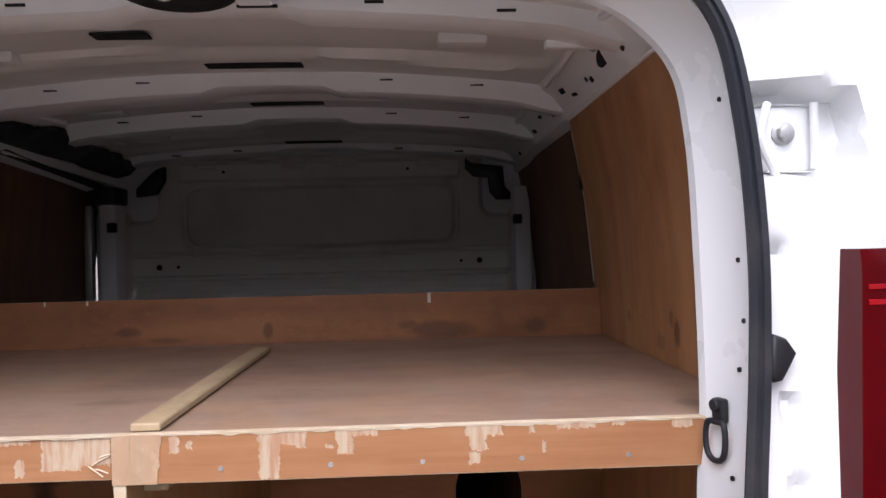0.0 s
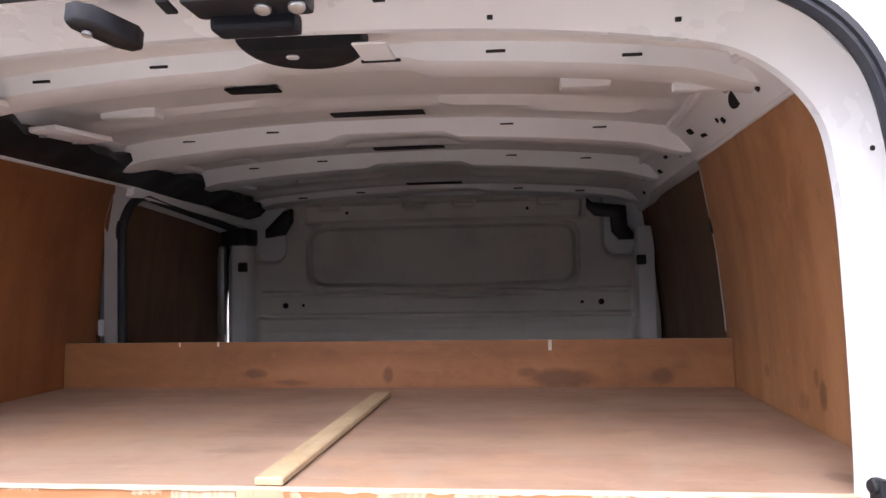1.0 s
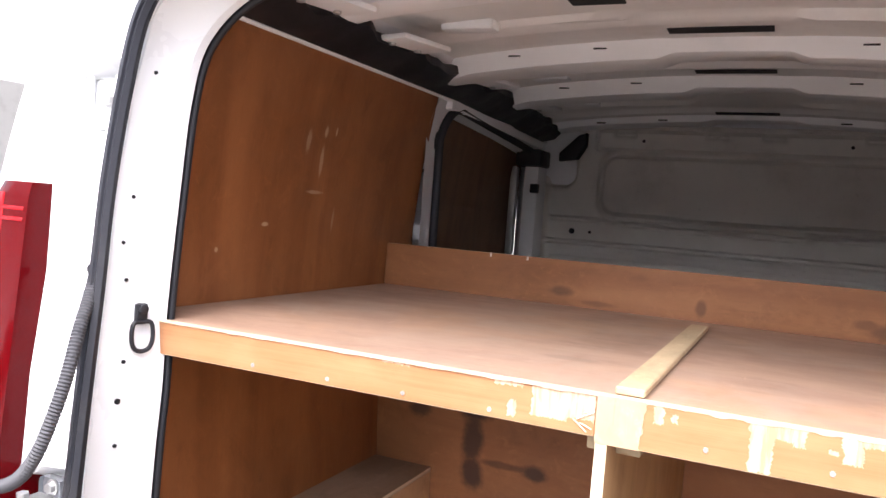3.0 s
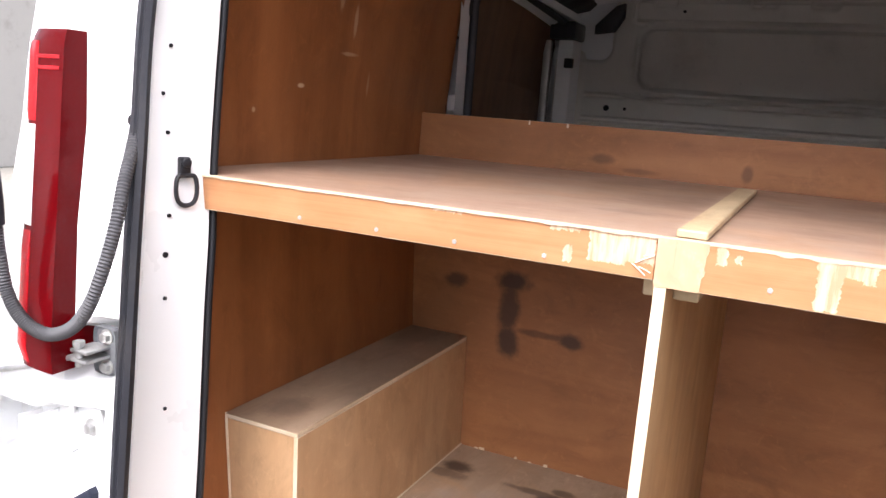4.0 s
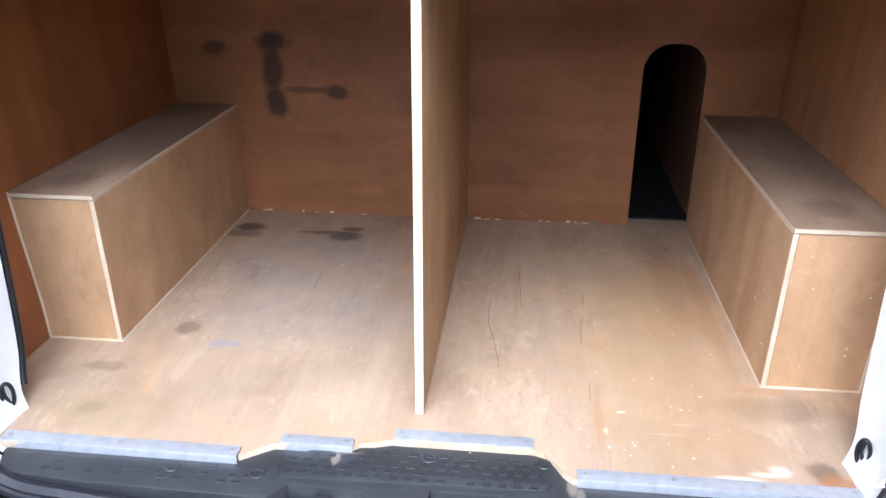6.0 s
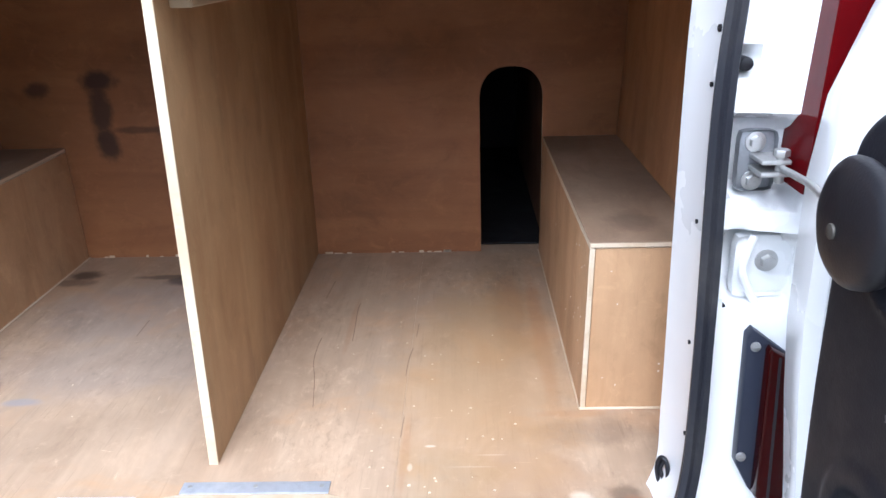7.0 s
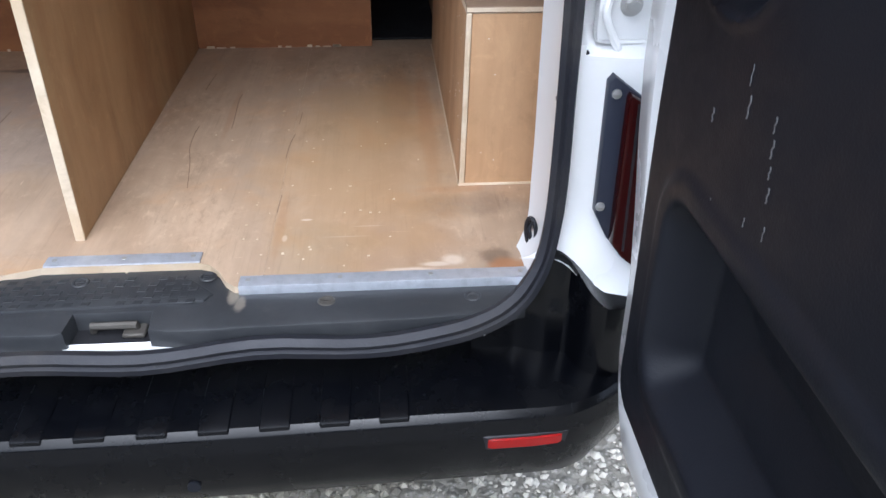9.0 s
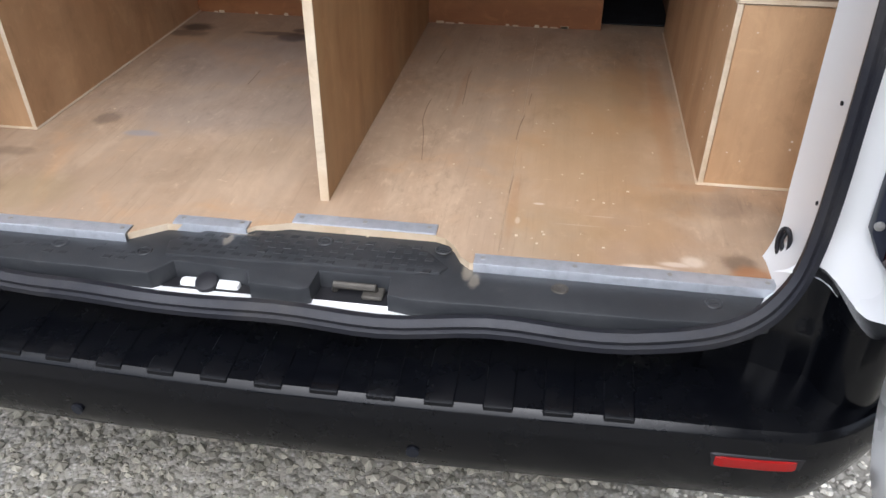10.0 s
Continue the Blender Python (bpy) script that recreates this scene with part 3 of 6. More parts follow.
POCKETS = {1: SLOTS + [(0.752, 1.058, 0.046, 0.047, 0.04), (0.757, 0.924, 0.046, 0.045, 0.045)],
           -1: SLOTS + [(0.764, 1.060, 0.040, 0.040, 0.04), (0.850, 0.918, 0.105, 0.042, 0.045)]}


def corner_skin(side):
    bm = bm_new()
    rows = []
    zs = [0.56 + i * (1.94 - 0.56) / 110 for i in range(111)]
    for z in zs:
        # the seal's outer side at this height
        xs0, ys0 = 0.70, 0.0
        for (xa, ya, za), (xb, yb, zb) in zip(SEAL[3:14], SEAL[4:15]):
            if za <= z <= zb:
                k = (z - za) / (zb - za)
                xs0, ys0 = xa + (xb - xa) * k, ya + (yb - ya) * k
        if z > SEAL[13][2]:
            xs0, ys0 = 0.64, 0.135
        if z < SEAL[3][2]:
            xs0, ys0 = SEAL[3][0], SEAL[3][1]
        x1 = 1.02 - 0.09 * smooth01(1.45, 1.95, z)
        row = []
        for j in range(41):
            s = j / 40
            x = xs0 + (x1 - xs0) * s
            y = ys0 + 0.012 - 0.035 * smooth01(0.0, 0.5, s) + 0.09 * smooth01(0.72, 1.0, s) ** 2
            for cx, cz, hx, hz, deep in POCKETS[side]:
                dist = rounded_box(x, z - 0.35 * (x - cx) * (0 if hx < 0.02 else -0.4), cx, cz, hx, hz, min(hx, hz) * 0.5)
                y += deep * smooth01(0.004, -0.006, dist) if dist < 0.004 else 0.0
            row.append(Vector((side * x, y, max(z, 0.608 - 0.056 * smooth01(0.690, 0.766, x)))))
        row += [Vector((side * (x1 + 0.01), ys0 + 0.20, z)), Vector((side * (x1 + 0.012), 2.5, z))]
        rows.append(row)
    add_loft(bm, rows, flip=side < 0)
    bmesh.ops.remove_doubles(bm, verts=bm.verts, dist=1e-5)
    bmesh.ops.recalc_face_normals(bm, faces=bm.faces)
    return bm


for side in (1, -1):
    part("corner_panel", corner_skin(side), M_WHITE, van, "glossy white rear corner panel with sunk hinge pockets", 35, False)

# roof: outer skin, inner skin, cross ribs
outer = bm_new()
add_loft(outer, [[Vector((0.955 * s / 12, y, 1.985 - 0.05 * (s / 12) ** 2 - 0.05 * (abs(s) / 12) ** 6)) for s in range(-12, 13)] for y in (0.10, 0.9, 1.7, 2.5)])
outer_lip = [Vector((0.955 * s / 12, 0.12, 1.89 - 0.03 * (s / 12) ** 2)) for s in range(-12, 13)]
add_loft(outer, [[Vector((0.955 * s / 12, 0.10, 1.985 - 0.05 * (s / 12) ** 2 - 0.05 * (abs(s) / 12) ** 6)) for s in range(-12, 13)], outer_lip])
part("roof_skin", outer, M_WHITE, van, "white painted roof", 40)

inner = bm_new()
rows = []
for i in range(121):
    y = 0.235 + (2.46 - 0.235) * i / 120
    row = []
    for j in range(97):
        x = -0.72 + 1.44 * j / 96
        z = roof_z(x, y)
        # shallow pressed stiffening lines between the ribs
        for yc in (1.02, 1.50, 2.12):
            d = abs(y - yc - 0.05 * math.sin(x * 1.2))
            if 0.14 < abs(x) < 0.60:
                z -= 0.012 * smooth01(0.018, 0.008, d) * smooth01(0.12, 0.2, abs(x)) * smooth01(0.62, 0.55, abs(x))
        for yc, w in ((0.88, 0.15), (1.43, 0.11), (2.02, 0.20)):
            z += 0.015 * smooth01(0.010, -0.006, rounded_box(x, y, 0, yc, 0.66, w, 0.03))
        row.append(Vector((x, y, z)))
    rows.append(row)
add_loft(inner, rows, flip=True)
bmesh.ops.recalc_face_normals(inner, faces=inner.faces)
part("roof_inner_skin", inner, M_SKIN, van, "pale grey primed roof skin with pressed stiffening lines", 30)


def roof_rib(y0, half, drop):
    """A hat-section bow across the roof: deeper flanges, a raised middle, ends bent down to the cant rail."""
    bm = bm_new()
    rows = []
    for j in range(121):
        x = -0.735 + 1.47 * j / 120
        a = abs(x)
        notch = smooth01(0.17, 0.12, abs(x - 0.02))
        w = half * (1 - 0.15 * notch) * (1 - 0.30 * smooth01(0.60, 0.72, a))
        far = w + (0.06 * smooth01(0.07, -0.08, x) * smooth01(-0.72, -0.60, x) if y0 > 1.0 else 0.0)
        d = drop * (1 - 0.25 * notch) + 0.012 * smooth01(0.60, 0.73, a)
        top = roof_z(min(a, 0.72), y0) + 0.012
        arch = 0.02 * (x / 0.7) ** 2
        yc = y0 + arch
        rows.append([Vector((x, yc - w - 0.018, top)), Vector((x, yc - w, top - d * 0.15)), Vector((x, yc - w * 0.86, top - d)), Vector((x, yc - w * 0.6, top - d - 0.004)),
                     Vector((x, yc + far * 0.7, top - d - 0.004)), Vector((x, yc + far * 0.9, top - d)), Vector((x, yc + far, top - d * 0.15)), Vector((x, yc + far + 0.018, top))])
    add_loft(bm, rows)
    bmesh.ops.recalc_face_normals(bm, faces=bm.faces)
    return bm


def slot_plate(x, y, z, w, h, tilt=0.0):
    """A punched slot: a dark hollow with a thin turned rim."""
    b = bm_new()
    add_box(b, -w / 2, w / 2, -h / 2, h / 2, -0.002, 0.002)
    bmesh.ops.transform(b, matrix=pose(x, y, z, tilt, 0, 0), verts=b.verts)
    return b


for y0, half, drop in ((0.60, 0.060, 0.043), (1.225, 0.042, 0.058), (1.69, 0.040, 0.058), (2.34, 0.05, 0.035)):
    rib = part("roof_rib", roof_rib(y0, half, drop), M_ROOF, van, "pale grey pressed steel roof bow", 35)
    for x in (-0.50, -0.28, 0.30, 0.52):
        part("slot", slot_plate(x, y0 - half * 0.93 + 0.02 * (x / 0.7) ** 2, roof_z(x, y0) - 0.016, 0.032, 0.0034, 60), M_VOID, rib)
    for x, w in ((0.465, 0.10), (-0.53, 0.13)) if y0 < 2.0 else ():
        pad = bm_new()
        dy = 0.25 if x > 0 else 0.34
        add_box(pad, x - w / 2, x + w / 2, y0 + dy, y0 + dy + 0.05, roof_z(x, y0) - 0.004, roof_z(x, y0) + 0.020, 0.007, segs=2)
        part("glue_pad", pad, M_ROOF, rib, "pale mastic pad", 40)
for y0, w in ((1.115, 0.22), (1.59, 0.21), (2.25, 0.2)):
    part("roof_opening", slot_plate(0.0, y0, roof_z(0.06, y0) - 0.001, w, 0.045), M_VOID, van, "dark oblong opening in the roof lining")
part("roof_opening", slot_plate(-0.216, 0.865, roof_z(0.22, 0.86) + 0.008, 0.11, 0.045), M_VOID, van)

# cant rails: right one bare and punched, left one covered by a black duct
for side in (1, -1):
    rail = bm_new()
    rows = []
    for i in range(24):
        y = 0.20 + 2.25 * i / 23
        rows.append([Vector((side * x, y, z)) for x, z in ((0.66, roof_z(0.66, y) + 0.02), (0.685, 1.872), (0.705, 1.862), (0.735, 1.828), (0.742, 1.806), (0.762, 1.797), (0.79, 1.795))])
    add_loft(rail, rows)
    bmesh.ops.recalc_face_normals(rail, faces=rail.faces)
    rail_ob = part("cant_rail", rail, M_ROOF, van, "pale grey roof rail with punched holes", 35)
    if side > 0:
        rnd = random.Random(4)
        for x, y in ((0.731, 0.41), (0.727, 0.43), (0.733, 0.49), (0.708, 0.45), (0.727, 0.61), (0.731, 0.88), (0.726, 0.91), (0.730, 1.05), (0.713, 1.11), (0.728, 1.33), (0.716, 1.45), (0.729, 1.62), (0.715, 1.9), (0.727, 2.1)):
            b = bm_new()
            w = rnd.uniform(0.006, 0.016)
            add_box(b, -w / 2, w / 2, -0.012, 0.012, -0.002, 0.002, 0.001)
            z = 1.862 - (x - 0.705) / 0.03 * 0.034
            bmesh.ops.transform(b, matrix=pose(x - 0.001, y, z - 0.001, 0, 48, rnd.uniform(-20, 20)), verts=b.verts)
            part("punched_hole", b, M_VOID, rail_ob)
        for pts in ([(0.668, 1.03, 1.896), (0.660, 0.62, 1.896)], [(0.670, 0.515, 1.898), (0.684, 0.393, 1.894)], [(0.672, 1.55, 1.896), (0.664, 1.16, 1.896)]):
            b = bm_new()
            add_tube(b, spline(pts, 4), 0.0065, 8)
            part("brace", b, M_ROOF, rail_ob, "thin pressed brace beside a roof bow", 60, False)
        b = bm_new()
        add_slab(b, [(0.021 * math.cos(math.tau * q / 20), 0.011 * math.sin(math.tau * q / 20)) for q in range(20)], -0.003, 0.003)
        bmesh.ops.transform(b, matrix=pose(0.7190, 0.708, 1.8815, 0, 48, 82), verts=b.verts)
        part("oval_hole", b, M_VOID, rail_ob, "dark oval hole in the roof rail", 0.0, False)
        for y in (0.62, 1.20, 1.72):
            b = bm_new()
            add_box(b, 0.60, 0.70, y + 0.03, y + 0.055, 1.845, 1.862, 0.006, segs=2)
            part("gusset", b, M_ROOF, rail_ob, "pressed gusset at the end of a roof bow", 40)
            b = bm_new()
            add_cyl(b, facing((0.70, y + 0.10, 1.862), (-0.7, 0, -0.7)), 0.009, 0.006, 12)
            part("bolt_head", b, M_STEEL, rail_ob, smooth=40)
    else:
        duct = bm_new()
        rows = []
        for i in range(60):
            y = 0.22 + 2.15 * i / 59
            k = 0.006 * math.sin(y * 21) + 0.004 * math.sin(y * 47)
            rows.append([Vector((-x, y, z)) for x, z in ((0.70, 1.874 + k), (0.665 - k, 1.866 + k), (0.66 - k, 1.845 + k), (0.69, 1.822 + k), (0.735, 1.805), (0.755, 1.80))])
        add_loft(duct, rows)
        part("black_duct", duct, M_BLACK, rail_ob, "crinkled black cover over the roof rail", 50)
        b = bm_new()
        add_tube(b, [(-0.690, 0.66, 1.893), (-0.680, 1.11, 1.893)], 0.0075, 8)
        part("brace", b, M_ROOF, rail_ob, "thin pressed brace beside a roof bow", 60, False)
        for y in (0.40, 0.78, 1.27, 1.72):
            b = bm_new()
            add_box(b, -0.685, -0.60, y, y + 0.17, 1.845, 1.858, 0.006, segs=2)
            bmesh.ops.rotate(b, cent=(-0.64, y, 1.85), matrix=Matrix.Rotation(radians(-14), 3, "Z"), verts=b.verts)
            g = part("gusset", b, M_ROOF, rail_ob, "pressed gusset at the end of a roof bow", 40)
            for dy in (0.04, 0.13):
                b = bm_new()
                add_cyl(b, facing((-0.645 + 0.25 * (dy - 0.085), y + dy, 1.846), (0, 0, -1)), 0.008, 0.006, 12)
                part("bolt_head", b, M_STEEL, g, smooth=40)

# header: dome lamp, latch plate, buffer, slots
lamp_bm = bm_new()
rows = []
for k in range(9):
    s = k / 8
    row = []
    for j in range(33):
        a = math.pi * j / 32
        rx, ry = 0.097 * (1 - 0.35 * s ** 2), 0.135 * (1 - 0.25 * s ** 2)
        row.append(Vector((0.018 + rx * math.cos(a) * (1 + 0.12 * math.sin(a)), 0.37 + ry * math.sin(a) ** 0.9, 1.895 - 0.028 * math.sin(s * math.pi / 2))))
    rows.append(row)
vs = add_loft(lamp_bm, rows)
lamp_bm.faces.new(vs[-1])
for a, b in zip(vs, vs[1:]):
    lamp_bm.faces.new((a[0], b[0], b[-1], a[-1]))
bmesh.ops.recalc_face_normals(lamp_bm, faces=lamp_bm.faces)
dome = part("dome_lamp", lamp_bm, M_BLACK, van, "black plastic roof lamp housing with a small clear lens", 35)
b = bm_new()
add_cyl(b, facing((0.0, 0.405, 1.8685), (0, 0, -1)), 0.010, 0.004, 16, bevel=0.0015)
part("lens", b, M_CLEAR, dome, "small clear lens")

latch = bm_new()
add_box(latch, -0.047, 0.096, 0.10, 0.165, 1.842, 1.868, 0.008, segs=2)
catch = part("header_latch", latch, M_BLACK, van, "black latch plate on the header", 40)
b = bm_new()
add_box(b, -0.030, 0.073, 0.15, 0.19, 1.826, 1.85, 0.006, segs=2)
part("latch_lip", b, M_TRIM, catch, "dark grey plastic lip")
for x in (0.045, 0.085):
    b = bm_new()
    add_cyl(b, facing((x, 0.125, 1.843), (0, -0.3, -1)), 0.010, 0.008, 16, bevel=0.002)
    part("bolt", b, M_STEEL, catch, "zinc bolt head", 40)
b = bm_new()
add_slab(b, [(-0.044, -0.010), (-0.030, -0.026), (0.028, -0.026), (0.044, -0.010), (0.044, 0.012), (0.026, 0.026), (-0.030, 0.026), (-0.044, 0.012)], -0.012, 0.016, 0.006)
bmesh.ops.scale(b, vec=(1, 1, -1), verts=b.verts)
bmesh.ops.recalc_face_normals(b, faces=b.faces)
bmesh.ops.scale(b, vec=(1.1, 0.72, 0.85), verts=b.verts)
bmesh.ops.transform(b, matrix=pose(-0.150, 0.135, 1.832, 0, 6, 68), verts=b.verts)
buf = part("door_buffer", b, M_BLACK, van, "black rubber door buffer on the header", 50)
b = bm_new()
add_cyl(b, facing((-0.160, 0.112, 1.818), (0, -0.2, -1)), 0.006, 0.004, 12)
part("screw", b, M_STEEL, buf, smooth=40)
b = bm_new()
add_box(b, 0.098, 0.150, 0.365, 0.452, 1.905, 1.909, 0.002)
plate = part("roof_plate", b, M_ROOF, van, "pale pressed plate beside the roof lamp", 0.0, False)
b = bm_new()
add_box(b, 0.094, 0.156, 0.4525, 0.460, 1.904, 1.908, 0.001)
part("slot", b, M_VOID, plate, "", 0.0, False)
for x, y, w in ((-0.075, 0.135, 0.014), (0.175, 0.135, 0.014)):
    part("header_slot", slot_plate(x, y, 1.852, w, 0.03, -8), M_VOID, van)
for x, y in ((0.30, 0.20), (0.52, 0.20), (-0.33, 0.18), (-0.20, 0.21)):
    part("punched_hole", slot_plate(x, y, 1.848 - 0.02 * (x / 0.5) ** 2, 0.007, 0.005, -8), M_VOID, van)

# black sheets added at the bulkhead's foot and floor, for shade behind the arch
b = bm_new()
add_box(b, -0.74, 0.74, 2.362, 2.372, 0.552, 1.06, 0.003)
part("felt", b, M_VOID, van, "added black sheet at the foot of the bulkhead, for shade")
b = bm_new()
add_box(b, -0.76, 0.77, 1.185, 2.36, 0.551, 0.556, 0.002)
part("rubber_mat", b, M_VOID, van, "added black floor sheet behind the plywood partition, for shade")
# bulkhead: pressed steel
bulk = bm_new()
rows = []
NX, NZ = 220, 170
for i in range(NZ + 1):
    z = 0.5 + (1.885 - 0.5) * i / NZ
    row = []
    for j in range(NX + 1):
        x = -0.80 + 1.60 * j / NX
        y = BULK_Y
        sag = 0.012 * (1 - min(abs(x) / 0.5, 1.0))
        d = rounded_box(x, z, 0, 1.653 - (sag if z < 1.65 else -sag * 0.4), 0.51, 0.116, 0.06)
        y += 0.021 * smooth01(0.016, 0.004, abs(d)) - 0.006 * smooth01(0.0, -0.02, d)
        d2 = rounded_box(x, z, 0, 1.826, 0.535, 0.040, 0.02)
        y += 0.014 * smooth01(0.009, 0.003, abs(d2))
        for xc in (-0.43, -0.10, 0.09, 0.41):
            y += 0.012 * smooth01(0.006, -0.004, rounded_box(x, z, xc, 1.86, 0.04, 0.022, 0.01))
        zz = 1.515 - 0.022 * (1 - min(abs(x) / 0.6, 1.0))
        y += 0.015 * smooth01(0.010, 0.003, abs(z - zz)) * smooth01(0.72, 0.68, abs(x))
        y += 0.018 * smooth01(0.011, 0.003, abs(z - 1.425)) * smooth01(0.74, 0.70, abs(x))
        for zc in (1.392, 1.375, 1.30, 1.2, 1.1, 1.0, 0.9, 0.8, 0.7):
            y += 0.006 * smooth01(0.009, 0.002, abs(z - zc)) * smooth01(0.72, 0.68, abs(x))
        # the corners step back
        dc = rounded_box(abs(x), z, 0.72, 1.80, 0.11, 0.16, 0.05)
        y += 0.05 * smooth01(0.012, -0.012, dc)
        y -= 0.06 * smooth01(0.700, 0.742, abs(x)) * smooth01(1.70, 1.62, z)
        row.append(Vector((x, y, z)))
    rows.append(row)
add_loft(bulk, rows)
bmesh.ops.recalc_face_normals(bulk, faces=bulk.faces)
bulkhead = part("bulkhead", bulk, M_BULK, van, "grey painted pressed steel bulkhead with a blanked window panel", 35)
for x, r in ((-0.605, 0.011), (-0.535, 0.006), (0.525, 0.006), (0.595, 0.011)):
    b = bm_new()
    add_cyl(b, facing((x, BULK_Y - 0.002, 1.468), (0, -1, 0)), r, 0.003, 14)
    part("hole", b, M_VOID, bulkhead)
for x in (-0.36, 0.33):
    b = bm_new()
    add_cyl(b, facing((x, BULK_Y - 0.002, 1.825), (0, -1, 0)), 0.006, 0.003, 10)
    part("hole", b, M_VOID, bulkhead)
# black belt covers in its upper corners
b = bm_new()
add_slab(b, [(0, 0), (0.02, -0.02), (0.14, -0.035), (0.145, -0.11), (0.165, -0.135), (0.165, -0.16), (0.115, -0.16), (0.09, -0.13), (0.085, -0.075), (0.03, -0.07), (0, -0.04)], -0.02, 0.02, 0.008)
bmesh.ops.transform(b, matrix=Matrix(((1, 0, 0, 0.545), (0, 0, -1, 2.36), (0, 1, 0, 1.855), (0, 0, 0, 1))), verts=b.verts)
part("belt_cover", b, M_BLACK, bulkhead, "black plastic cover in the upper corner", 40)
b = bm_new()
add_slab(b, [(0, 0.02), (-0.03, 0.01), (-0.10, -0.06), (-0.10, -0.09), (-0.03, -0.08), (0, -0.03)], -0.02, 0.02, 0.008)
bmesh.ops.transform(b, matrix=Matrix(((1, 0, 0, -0.555), (0, 0, -1, 2.34), (0, 1, 0, 1.82), (0, 0, 0, 1))), verts=b.verts)
part("belt_cover", b, M_BLACK, bulkhead, smooth=40)
# door pillar strips beside it
for side in (1, -1):
    b = bm_new()
    add_box(b, side * 0.745 - 0.03, side * 0.745 + 0.03, 2.28, 2.40, 0.5, 1.74, 0.015, segs=2)
    part("pillar", b, M_ROOF, van, "pale grey pillar beside the bulkhead", 40)
    b = bm_new()
    add_box(b, side * 0.725 - 0.016, side * 0.725 + 0.016, 2.26, 2.285, 1.60, 1.635, 0.005, segs=2)
    part("striker", b, M_BLACK, van, "black striker on the pillar", 40)

# side door opening on the left: white frame, black seal, plywood-lined door behind
FR_Y0, FR_Y1, FR_Z1 = 1.365, 2.42, 1.775


def door_loop(grow, x, z0=0.5):
    r = 0.09 + grow
    pts = [(FR_Y0 - grow, z0), (FR_Y0 - grow, FR_Z1 + grow - r)]
    pts += [(FR_Y0 - grow + r - r * math.cos(a), FR_Z1 + grow - r + r * math.sin(a)) for a in [math.pi / 2 * k / 8 for k in range(1, 9)]]
    pts += [(FR_Y1 + grow - r * 0.7, FR_Z1 + grow - 0.03), (FR_Y1 + grow, FR_Z1 + grow - r), (FR_Y1 + grow, z0)]
    return [Vector((-(min(x, wall_x(z) + x - 0.80)), y, z)) for y, z in pts]


b = bm_new()
add_loft(b, [door_loop(0.11, 0.795), door_loop(0.10, 0.80), door_loop(0.015, 0.81), door_loop(0.0, 0.83), door_loop(0.0, 0.87)])
bmesh.ops.recalc_face_normals(b, faces=b.faces)
fr = part("side_door_frame", b, M_ROOF, van, "pale grey frame of the sliding side door", 40)
b = bm_new()
add_tube(b, door_loop(0.010, 0.800), 0.013, 8)
part("door_seal", b, M_RUBBER, fr, "black rubber seal round the side door", 50)
b = bm_new()
rows = [[Vector((-(wall_x(z) + 0.065), y, z)) for z in (0.5, 0.8, 1.1, 1.3, 1.5, 1.65, 1.80)] for y in (1.38, 1.9, 2.46)]
add_loft(b, rows)
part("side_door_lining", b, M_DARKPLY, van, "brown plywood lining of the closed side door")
b = bm_new()
add_box(b, -0.80, -0.765, 1.335, 1.37, 1.655, 1.71, 0.012, segs=2)
part("door_buffer", b, M_BLACK, van, "black rubber buffer on the side door frame", 50)
for z0, z1 in ((1.60, 1.655), (1.395, 1.44)):
    b = bm_new()
    add_box(b, -0.806, -0.772, 1.30, 1.34, z0, z1, 0.006, segs=2)
    part("bracket", b, M_ROOF, van, "pale grey bracket on the side door frame", 40)
b = bm_new()
add_tube(b, spline([(-0.80, 1.285, 1.39), (-0.80, 1.27, 1.44), (-0.790, 1.265, 1.58), (-0.785, 1.29, 1.592), (-0.785, 1.33, 1.592)], 6), 0.004, 8)
part("wire", b, M_BLACK, van, "thin dark cable")
# grab bar strip along the front edge of the side door
b = bm_new()
add_box(b, -0.83, -0.80, 2.28, 2.315, 1.36, 1.70, 0.010, segs=2)
part("grab_bar", b, M_STEEL, van, "pale grab bar by the side door", 40)
b = bm_new()
add_box(b, -0.80, -0.70, 2.24, 2.38, 1.70, 1.765, 0.012, segs=2)
part("roller_cover", b, M_BLACK, van, "black plastic roller cover", 40)
# guide rail over the side door
b = bm_new()
add_box(b, -0.79, -0.735, 1.36, 2.40, 1.775, 1.805, 0.008, segs=2)
part("guide_rail", b, M_ROOF, van, "pale grey rail over the side door", 40)

